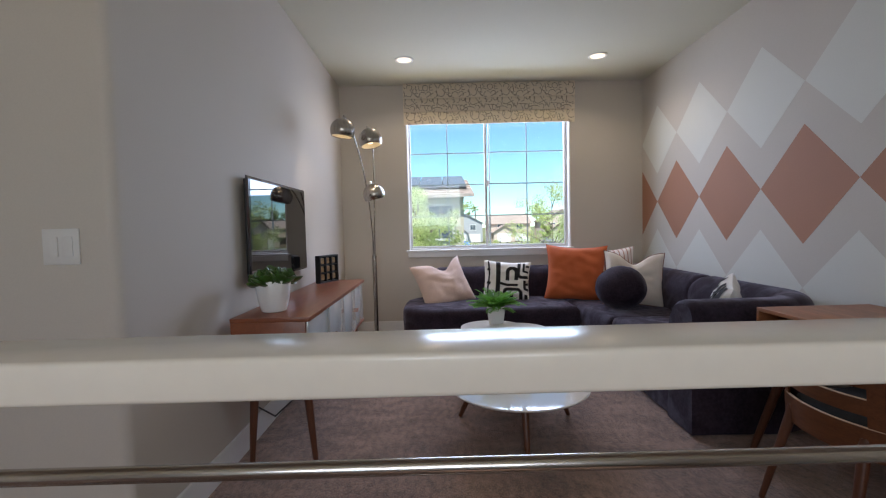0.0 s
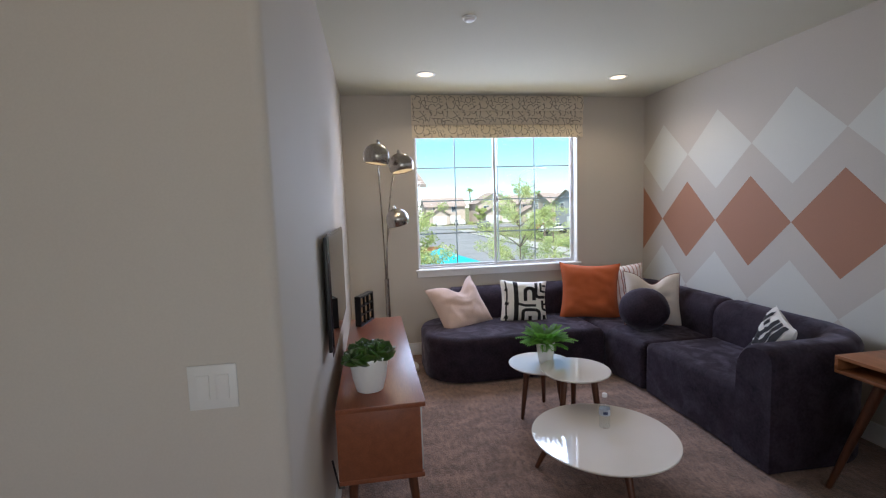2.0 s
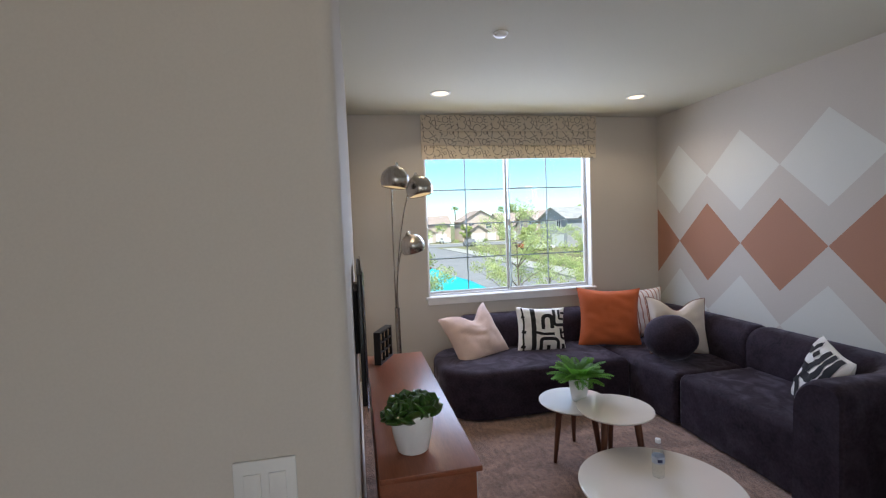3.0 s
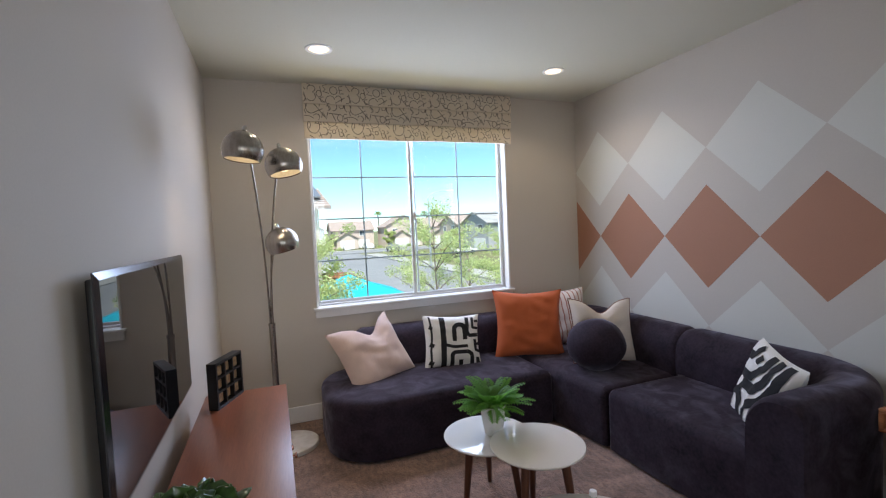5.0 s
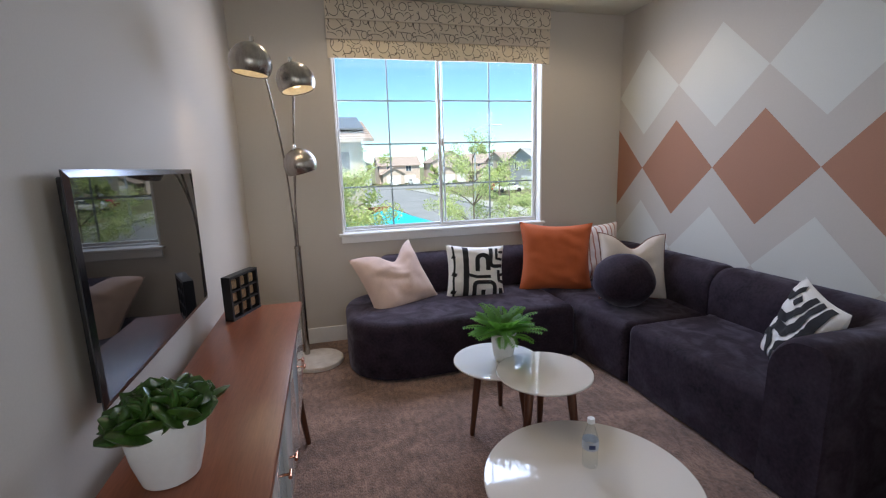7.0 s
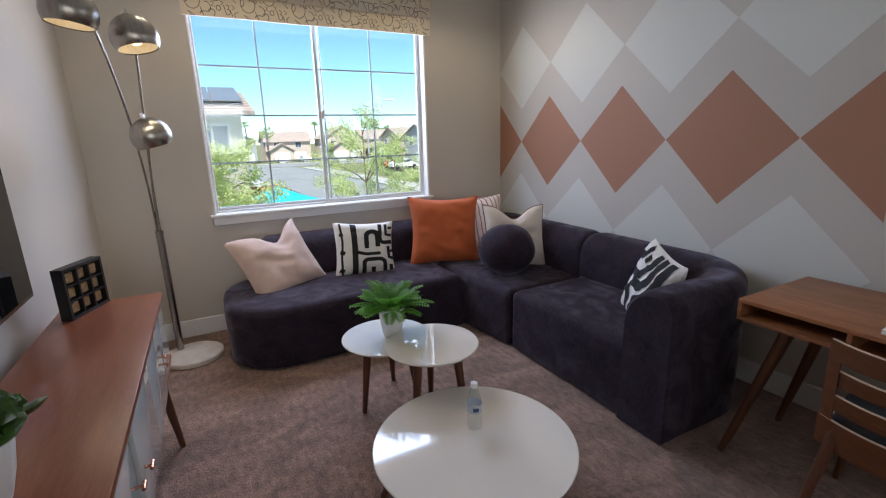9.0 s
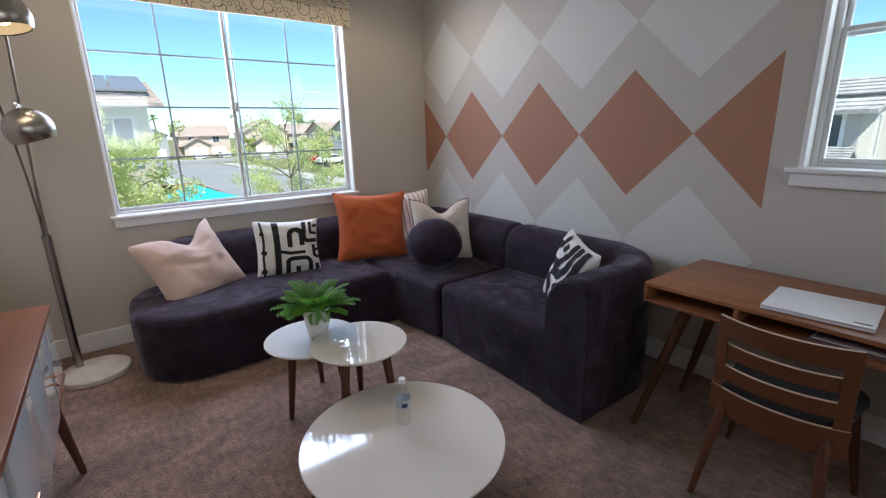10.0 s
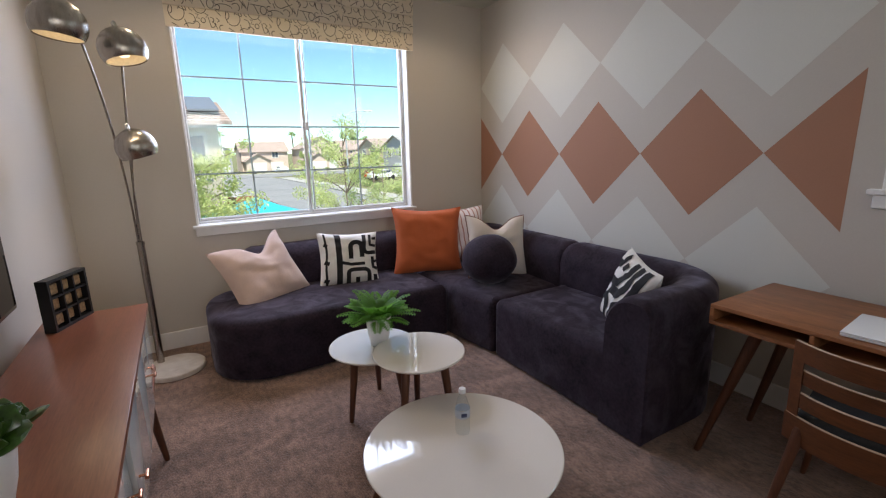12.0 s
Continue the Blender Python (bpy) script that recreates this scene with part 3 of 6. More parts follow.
bm = bmesh.new()
for s in ((XE - 0.010, xo, EY0 - 0.018, EY0 + 0.004, EZ0, EZ1 + 0.018), (XE - 0.010, xo, EY1 - 0.004, EY1 + 0.018, EZ0, EZ1 + 0.018), (XE - 0.010, xo, EY0 + 0.004, EY1 - 0.004, EZ1 - 0.004, EZ1 + 0.018)):
    box(*s, 0.003, 1, bm=bm)
part("jamb_liner", bm, TRIM, win, is_smooth=False)
part("window_sill", box(XE - 0.05, xo, EY0 - 0.06, EY1 + 0.06, EZ0 - 0.012, EZ0 + 0.012, 0.006), TRIM, win, is_smooth=False)
part("apron", box(XE - 0.03, XE, EY0 - 0.04, EY1 + 0.04, EZ0 - 0.075, EZ0 - 0.012, 0.006), TRIM, win, is_smooth=False)

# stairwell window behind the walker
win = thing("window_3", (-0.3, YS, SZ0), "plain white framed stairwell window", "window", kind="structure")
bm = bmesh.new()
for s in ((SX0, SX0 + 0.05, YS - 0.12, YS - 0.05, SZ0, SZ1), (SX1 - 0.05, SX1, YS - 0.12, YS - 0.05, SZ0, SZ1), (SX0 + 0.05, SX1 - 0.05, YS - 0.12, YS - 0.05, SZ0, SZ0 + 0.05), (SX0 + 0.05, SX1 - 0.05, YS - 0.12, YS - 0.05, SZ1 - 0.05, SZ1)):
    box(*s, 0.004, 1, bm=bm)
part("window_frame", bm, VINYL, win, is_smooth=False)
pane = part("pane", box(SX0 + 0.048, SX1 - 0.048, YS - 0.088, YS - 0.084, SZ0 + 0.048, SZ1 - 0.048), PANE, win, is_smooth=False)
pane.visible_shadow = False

# ---- guard rail of the stairs ----
rail = thing("guard_rail", (-0.7, RAIL_Y, 0), "white wooden guard rail with brushed metal bars", "railing")
part("top_rail", box(-0.72, XE, RAIL_Y - 0.055, RAIL_Y + 0.055, 0.997, 1.043, 0.006, 3), RAILPAINT, rail)
for z in (0.897, 0.79, 0.677, 0.564, 0.451, 0.338, 0.225, 0.112):
    part("bar", tube([(-0.66, RAIL_Y, z), (XE, RAIL_Y, z)], 0.0095, 20), RAILMETAL, rail)
part("post", box(-0.72, -0.65, RAIL_Y - 0.035, RAIL_Y + 0.035, 0.0, 0.997, 0.004), TRIM, rail)
part("post", box(2.16, 2.23, RAIL_Y - 0.035, RAIL_Y + 0.035, 0.0, 0.997, 0.004), TRIM, rail)

# ---- ceiling fittings ----


def downlight(x, y):
    ob = thing("downlight", (x, y, H), "round white recessed ceiling downlight, switched on", "ceiling light", "downlights")
    part("trim_ring", lathe([(0.062, -0.001), (0.064, -0.007), (0.085, -0.006), (0.088, 0.0), (0.062, 0.0)], 36, (x, y, H)), PLASTICW, ob)
    part("diffuser", lathe([(0, -0.0035), (0.062, -0.0035), (0.062, -0.0005), (0, -0.0005)], 36, (x, y, H)), GLOW, ob, "glowing lens")
    return ob


def bulb_lamp(name, energy, at, radius):
    """The light of a lamp that is switched on."""
    data = bpy.data.lights.new(name, "SPOT")
    data.energy, data.color, data.shadow_soft_size, data.spot_size, data.spot_blend = energy, (1, 0.80, 0.58), radius, radians(150), 0.6
    ob = new(name, data)
    ob.matrix_world = look(at, (at[0], at[1], 0))
    return ob


for x in (-0.275, 1.535):
    bulb_lamp("downlight_beam", 8.5, (x, 4.30, H - 0.012), 0.05)
lit = downlight(-0.275, 4.30)
copy_thing(lit, Matrix.Translation((1.535, 4.30, H)))
det = thing("smoke_detector", (-0.145, 3.126, H), "round white plastic smoke detector on the ceiling", "smoke detector")
part("base", lathe([(0, -0.008), (0.043, -0.008), (0.045, -0.005), (0.045, 0), (0, 0)], 32, (-0.145, 3.126, H)), PLASTICW, det)
part("cover", lathe([(0, -0.024), (0.024, -0.023), (0.033, -0.018), (0.036, -0.0085), (0, -0.0085)], 32, (-0.145, 3.126, H)), PLASTICW, det)

# ---- roman shade ----
shade = thing("roman_shade", (0.59, YN, 2.30), "cream roman shade with dark scribble print, pulled up", "window shade")
FX0, FX1 = -0.345, 1.527


def bow(cx, cz, rx, rz, a0, a1, n=14):
    """Part of an ellipse, in the cloth's own measure: along the repeat, up the fold."""
    return [(cx + rx * math.cos(radians(a0 + (a1 - a0) * k / n)), cz + rz * math.sin(radians(a0 + (a1 - a0) * k / n))) for k in range(n + 1)]


# pen lines of the print, for one repeat of the cloth (metres along, share of the fold's height up)
REPEAT = 0.352
LINES_TOP = (
    bow(0.040, 0.72, 0.030, 0.17, 200, -60) + bow(0.035, 0.33, 0.035, 0.22, 70, -150), [(0.105, 1.0), (0.118, 0.42)], bow(0.098, 0.48, 0.022, 0.16, 10, 350),
    [(0.165, 0.98), (0.128, 0.90), (0.150, 0.70), (0.130, 0.60), (0.178, 0.52)], bow(0.214, 0.68, 0.030, 0.20, 0, 360), [(0.290, 0.92), (0.258, 0.90), (0.262, 0.52), (0.296, 0.54)], [(0.260, 0.72), (0.284, 0.72)],
    bow(0.185, 0.14, 0.038, 0.26, 20, 200) + [(0.205, -0.02), (0.300, 0.34)], [(0.312, 0.98), (0.345, 0.66)], bow(0.320, 0.24, 0.022, 0.18, 90, -120),
    bow(0.250, 0.22, 0.026, 0.20, -30, 150), [(0.092, 0.28), (0.140, 0.06)], bow(0.125, 0.20, 0.016, 0.12, 60, 330), [(0.333, 0.52), (0.350, 0.10)], [(0.010, 0.98), (0.034, 0.92)],
)
LINES_MID = (
    bow(0.060, 0.66, 0.040, 0.28, 60, 290) + [(0.150, 0.62)], [(0.070, 0.98), (0.165, 0.22)], [(0.140, 0.18), (0.152, 0.48), (0.176, 0.12), (0.192, 0.46)],
    [(0.200, 0.40), (0.296, 0.36)], [(0.222, 0.40), (0.252, 0.04)], bow(0.288, 0.20, 0.022, 0.17, 0, 360), bow(0.330, 0.30, 0.016, 0.10, 40, 250) + bow(0.330, 0.11, 0.018, 0.10, 80, -140),
    bow(0.236, 0.78, 0.030, 0.24, 120, -100), bow(0.302, 0.84, 0.020, 0.18, 90, -170), [(0.322, 1.0), (0.326, 0.64)], bow(0.020, 0.06, 0.060, 0.20, 160, 20), [(0.120, 1.0), (0.180, 0.93)], [(0.008, 0.56), (0.020, 0.34)],
    bow(0.150, 0.78, 0.024, 0.14, 200, 20), [(0.186, 0.96), (0.205, 0.60)], bow(0.192, 0.66, 0.020, 0.12, -90, 120), [(0.010, 0.95), (0.030, 0.70)], bow(0.346, 0.72, 0.018, 0.20, 90, 270), bow(0.100, 0.20, 0.026, 0.15, 150, -60),
)
LINES_LOW = (
    bow(0.055, 0.62, 0.048, 0.36, 120, 400), bow(0.092, 0.74, 0.024, 0.14, 190, -20) + [(0.070, 0.80)], bow(0.135, 0.36, 0.030, 0.22, 100, -40) + bow(0.128, 0.06, 0.034, 0.14, 60, 170),
    [(0.168, 0.60), (0.188, 0.58), (0.172, 0.44), (0.194, 0.42)], bow(0.214, 0.36, 0.014, 0.10, 0, 360), [(0.248, 0.50), (0.262, 0.10)], bow(0.264, 0.42, 0.018, 0.09, 100, -80), bow(0.268, 0.22, 0.020, 0.11, 90, -100),
    bow(0.200, 0.98, 0.042, 0.34, 180, 350), [(0.282, 0.96), (0.330, 0.62)], [(0.020, 0.16), (0.062, 0.02), (0.030, 0.02)], [(0.308, 0.20), (0.320, 0.0)], bow(0.330, 0.12, 0.016, 0.12, 60, 300), [(0.300, 0.52), (0.318, 0.40), (0.300, 0.34)],
    bow(0.010, 0.70, 0.022, 0.20, 90, -90), [(0.100, 0.34), (0.118, 0.02)], bow(0.152, 0.84, 0.018, 0.12, 0, 270), [(0.228, 0.66), (0.248, 0.60), (0.232, 0.48)], bow(0.344, 0.80, 0.022, 0.16, 180, -30), [(0.288, 0.30), (0.300, 0.06)], bow(0.168, 0.16, 0.022, 0.14, 150, -60),
)


def fold(z0, z1, y_top, y_low, lines, shift):
    """One hanging fold of cloth: bellied, thicker at the foot, with its printed pen lines."""
    def at(x, s, lift=0.0):
        z = z1 + (z0 - z1) * s
        y = y_top + (y_low - y_top) * s - 0.010 * math.sin(math.pi * s) + 0.003 * noise.noise((x * 2.5, z * 3, z0 * 7))
        return Vector((x, y - lift, z + 0.004 * noise.noise((x * 3, z0 * 5, 2)) * s))

    bm = bmesh.new()
    nx, nz = 40, 10
    front, back = [], []
    for j in range(nz + 1):
        s = j / nz
        row = [at(FX0 + (FX1 - FX0) * i / nx, s) for i in range(nx + 1)]
        front.append([bm.verts.new(p) for p in row])
        back.append([bm.verts.new((p.x, p.y + 0.006 + 0.012 * s, p.z)) for p in row])
    for j in range(nz):
        for i in range(nx):
            bm.faces.new((front[j][i], front[j][i + 1], front[j + 1][i + 1], front[j + 1][i]))
            bm.faces.new((back[j][i], back[j + 1][i], back[j + 1][i + 1], back[j][i + 1]))
        bm.faces.new((front[j][0], front[j + 1][0], back[j + 1][0], back[j][0]))
        bm.faces.new((front[j][nx], back[j][nx], back[j + 1][nx], front[j + 1][nx]))
    for i in range(nx):
        bm.faces.new((front[0][i], back[0][i], back[0][i + 1], front[0][i + 1]))
        bm.faces.new((front[nz][i], front[nz][i + 1], back[nz][i + 1], back[nz][i]))
    cloth = part("fold", bm, SHADE, shade)
    bm = bmesh.new()
    h = z1 - z0
    for rep in range(-1, 7):
        for pts in lines:
            dense_pts = []
            for (u0, v0), (u1, v1) in zip(pts, pts[1:]):
                k = max(1, int(math.hypot(u1 - u0, (v1 - v0) * h) / 0.02))
                dense_pts += [(u0 + (u1 - u0) * i / k, v0 + (v1 - v0) * i / k) for i in range(k)]
            dense_pts.append(pts[-1])
            P = [(FX0 + shift + rep * REPEAT + u, 1 - v) for u, v in dense_pts]
            run = []
            for i, (x, s) in enumerate(P):
                if not (FX0 + 0.003 < x < FX1 - 0.003 and 0.01 < s < 0.99):
                    run = []
                    continue
                (xa, sa), (xb, sb) = P[max(i - 1, 0)], P[min(i + 1, len(P) - 1)]
                d = Vector((xb - xa, -(sb - sa) * h))
                if d.length < 1e-6:
                    continue
                d.normalize()
                w = 0.0022
                pair = [bm.verts.new(at(x - d.y * w * q, s - d.x * w * q / h, 0.0016)) for q in (-1, 1)]
                if run:
                    bm.faces.new((run[0], run[1], pair[1], pair[0]))
                run = pair
    part("print", bm, PENLINE, cloth, "thin brown pen-line print", is_smooth=False)


fold(2.575, 2.735, YN - 0.052, YN - 0.062, LINES_TOP, 0.03)
fold(2.435, 2.60, YN - 0.040, YN - 0.052, LINES_MID, 0.0)
fold(2.30, 2.46, YN - 0.030, YN - 0.040, LINES_LOW, 0.02)
part("headrail", box(FX0 + 0.004, FX1 - 0.004, YN - 0.036, YN - 0.001, 2.69, 2.737, 0.002), TRIM, shade, is_smooth=False)

# ---- switch plate ----
sw = thing("light_switch", (-1.226, YC, 1.135), "white double rocker light switch plate", "light switch")
part("plate", box(-1.286, -1.166, YC - 0.007, YC, 1.077, 1.195, 0.003), PLATEW, sw)
for x in (-1.25, -1.202):
    part("rocker", box(x - 0.0165, x + 0.0165, YC - 0.011, YC - 0.0065, 1.103, 1.169, 0.002), PLATEW, sw)

# ---- media console ----
CY0, CY1, CX0, CX1, CZ0, CZ1 = 2.15, 3.69, -0.985, -0.632, 0.425, 0.763
con = thing("media_console", (-0.84, 2.9, 0), "reddish-brown wooden media console with pale glossy doors", "cabinet")
part("top_board", box(CX0, CX1 + 0.022, CY0 - 0.006, CY1 + 0.006, CZ1 - 0.022, CZ1, 0.003), WALNUT, con)
part("bottom_board", box(CX0, CX1 + 0.010, CY0, CY1, CZ0, CZ0 + 0.020, 0.003), WALNUT, con)
for y in (CY0, CY1 - 0.020):
    part("side_panel", box(CX0, CX1, y, y + 0.020, CZ0 + 0.020, CZ1 - 0.022, 0.002), WALNUT, con)
part("back_panel", box(CX0, CX0 + 0.010, CY0 + 0.020, CY1 - 0.020, CZ0 + 0.020, CZ1 - 0.022), WALNUT, con)
dw = (CY1 - CY0 - 0.046) / 4
for k in range(4):
    y0 = CY0 + 0.022 + k * (dw + 0.0006)
    out = (0.0, 0.012, 0.012, 0.0)[k]
    door = part("door", box(CX1 - 0.012 + out, CX1 + 0.008 + out, y0, y0 + dw - 0.002, CZ0 + 0.022, CZ1 - 0.024, 0.002), DOORGLASS, con, "pale glossy door")
    ky = y0 + dw - 0.04 if k % 2 == 0 else y0 + 0.04
    xk = CX1 + 0.008 + out
    bm = tube([(xk - 0.002, ky, 0.585), (xk + 0.020, ky, 0.585)], 0.004, 10)
    tube([(xk + 0.020, ky - 0.017, 0.585), (xk + 0.020, ky + 0.017, 0.585)], 0.0055, 10, bm=bm)
    part("knob", bm, COPPER, door, "copper T-shaped knob")
for x, y, dx, dy in ((-0.675, CY0 + 0.12, 0.045, -0.03), (-0.675, CY1 - 0.15, 0.045, 0.03), (-0.93, CY0 + 0.12, -0.02, -0.03), (-0.93, CY1 - 0.15, -0.02, 0.03)):
    part("leg", leg((x, y, CZ0), (x + dx, y + dy, 0), 0.024, 0.013), LEGWOOD, con)

# ---- television ----
tv = thing("television", (XW, 2.95, 0.885), "black flat television on the wall, switched off", "television")
TY0, TY1, TZ0, TZ1, TX = 2.447, 3.475, 0.888, 1.474, -1.001
part("case", box(TX - 0.028, TX - 0.010, TY0 + 0.016, TY1 - 0.016, TZ0 + 0.016, TZ1 - 0.016, 0.004), BLACK, tv)
bm = bmesh.new()
o = [(TY0, TZ0), (TY1, TZ0), (TY1, TZ1), (TY0, TZ1)]
i_ = [(TY0 + 0.018, TZ0 + 0.018), (TY1 - 0.018, TZ0 + 0.018), (TY1 - 0.018, TZ1 - 0.018), (TY0 + 0.018, TZ1 - 0.018)]
va, vb, vc = [bm.verts.new((TX - 0.0095, *p)) for p in o], [bm.verts.new((TX - 0.006, *p)) for p in o], [bm.verts.new((TX, *p)) for p in i_]
for k in range(4):
    bm.faces.new((va[k - 1], va[k], vb[k], vb[k - 1]))
    bm.faces.new((vb[k - 1], vb[k], vc[k], vc[k - 1]))
part("bevelled_frame", bm, TVEDGE, tv, "mirror-like bevelled rim", is_smooth=False)
part("screen", box(TX - 0.009, TX, TY0 + 0.018, TY1 - 0.018, TZ0 + 0.018, TZ1 - 0.018), TVBLACK, tv, is_smooth=False)
part("wall_bracket", box(XW, TX - 0.027, 2.75, 3.15, 1.05, 1.35), BLACK, tv, is_smooth=False)
cable = tube([(XW + 0.02, 2.35, 0.43), (XW + 0.03, 2.5, 0.20), (XW + 0.03, 2.75, 0.04), (XW + 0.03, 3.1, 0.012)], 0.005, 8)
solo("power_cable", cable, BLACK, "black power cable hanging behind the console", "cable")

# ---- potted succulent on the console ----
pot = thing("potted_succulent", (-0.842, 2.334, CZ1), "green succulents in a tapered white ceramic pot", "potted plant")
PX, PY = -0.842, 2.334
part("pot", lathe([(0, 0), (0.054, 0), (0.061, 0.004), (0.076, 0.06), (0.085, 0.12), (0.086, 0.155), (0.084, 0.159), (0.081, 0.156), (0.077, 0.12), (0, 0.118)], 48, (PX, PY, CZ1)), CERAMIC, pot)
part("soil", lathe([(0, 0.142), (0.0785, 0.140)], 24, (PX, PY, CZ1)), SOIL, pot)


def succulent_leaf(bm, m, length, width):
    """A thick pointed leaf, growing along +y of m."""
    rows = []
    for j in range(7):
        s = j / 6
        w = width * (math.sin(math.pi * min(1, 0.12 + 0.80 * s)) ** 0.7) * (1 if s < 0.95 else 0.12)
        t = 0.30 * w + 0.001
        zc = 0.30 * length * s * s
        rows.append([bm.verts.new(m @ Vector((w * math.cos(a), length * s, zc + t * math.sin(a)))) for a in (2 * math.pi * k / 8 for k in range(8))])
    for a, b in zip(rows, rows[1:]):
        for k in range(8):
            bm.faces.new((a[k], a[(k + 1) % 8], b[(k + 1) % 8], b[k]))
    bm.faces.new(rows[-1])


rng = random.Random(4)
for dx, dy, dz, size, lean in ((-0.045, -0.035, 0.17, 1.0, (-0.5, -0.4)), (0.045, -0.02, 0.175, 1.05, (0.5, -0.25)), (-0.02, 0.045, 0.175, 1.0, (-0.2, 0.5)), (0.05, 0.05, 0.17, 0.9, (0.5, 0.5)), (0.0, -0.005, 0.19, 0.9, (0, 0)), (0.02, 0.02, 0.168, 1.1, (0.15, 0.2)), (-0.01, -0.04, 0.165, 1.05, (0.0, -0.35)), (-0.07, 0.01, 0.16, 0.75, (-0.9, 0.1))):
    base = Matrix.Translation((PX + dx, PY + dy, CZ1 + dz - 0.02)) @ Euler((-lean[1] * 0.8, lean[0] * 0.8, 0)).to_matrix().to_4x4()
    for k in range(10):
        a, up = k * 2.399963, 0.15 + 1.15 * k / 10
        m = base @ Euler((0, 0, a)).to_matrix().to_4x4() @ Euler((up, 0, 0)).to_matrix().to_4x4()
        bm = bmesh.new()
        succulent_leaf(bm, m, size * (0.092 - 0.0042 * k) * rng.uniform(0.85, 1.1), size * (0.047 - 0.0021 * k))
        part("leaf", bm, SUCC, pot)

# ---- black compartment tray standing on the console ----
tray = thing("shadow_box", (-0.878, 3.575, CZ1), "black nine-compartment shadow box with golden insets", "decoration")
mt = Matrix.Translation((-0.878, 3.575, CZ1)) @ Euler((0, 0, math.atan2(0.214, 0.092))).to_matrix().to_4x4()
W2, HB, D2 = 0.116, 0.212, 0.022
bm = bmesh.new()
for s in ((-W2, W2, D2 - 0.006, D2, 0, HB), (-W2, -W2 + 0.012, -D2, D2 - 0.006, 0, HB), (W2 - 0.012, W2, -D2, D2 - 0.006, 0, HB), (-W2 + 0.012, W2 - 0.012, -D2, D2 - 0.006, 0, 0.012), (-W2 + 0.012, W2 - 0.012, -D2, D2 - 0.006, HB - 0.012, HB)):
    box(*s, bm=bm, m=mt)
part("case", bm, BLACK, tray, is_smooth=False)
for k in (1, 2):
    u = -W2 + 0.012 + k * (2 * W2 - 0.024) / 3
    part("divider", box(u - 0.004, u + 0.004, -D2 + 0.002, D2 - 0.006, 0.012, HB - 0.012, m=mt), BLACK, tray, is_smooth=False)
    v = 0.012 + k * (HB - 0.024) / 3
    part("shelf", box(-W2 + 0.012, W2 - 0.012, -D2 + 0.003, D2 - 0.007, v - 0.004, v + 0.004, m=mt), BLACK, tray, is_smooth=False)
for i in range(3):
    for j in range(3):
        u, v = -W2 + 0.012 + (i + 0.5) * (2 * W2 - 0.024) / 3, 0.012 + (j + 0.5) * (HB - 0.024) / 3
        part("inset", box(u - 0.024, u + 0.024, -0.010, D2 - 0.0065, v - 0.022, v + 0.022, 0.004, 1, m=mt @ Matrix.Translation((0, 0.004 * ((i + j) % 2), 0))), GOLDLEAF, tray)

# ---- arc floor lamp ----
fl = thing("floor_lamp", (-0.59, 4.63, 0), "brushed nickel three-arm arc floor lamp on a marble base", "floor lamp")
part("base", lathe([(0, 0), (0.184, 0), (0.190, 0.004), (0.190, 0.030), (0.184, 0.036), (0, 0.036)], 64, (-0.59, 4.63, 0)), MARBLE, fl, "round pale marble base")
part("pole", tube([(-0.672, 4.735, 0.036), (-0.675, 4.76, 0.885)], 0.0225, 16), NICKEL, fl)
part("collar", lathe([(0, 0), (0.025, 0), (0.025, 0.02), (0, 0.02)], 20, (-0.675, 4.76, 0.872)), NICKEL, fl)


def bezier(p, n=22):
    p = [Vector(q) for q in p]
    return [(1 - t) ** 3 * p[0] + 3 * (1 - t) ** 2 * t * p[1] + 3 * (1 - t) * t * t * p[2] + t ** 3 * p[3] for t in (k / n for k in range(n + 1))]


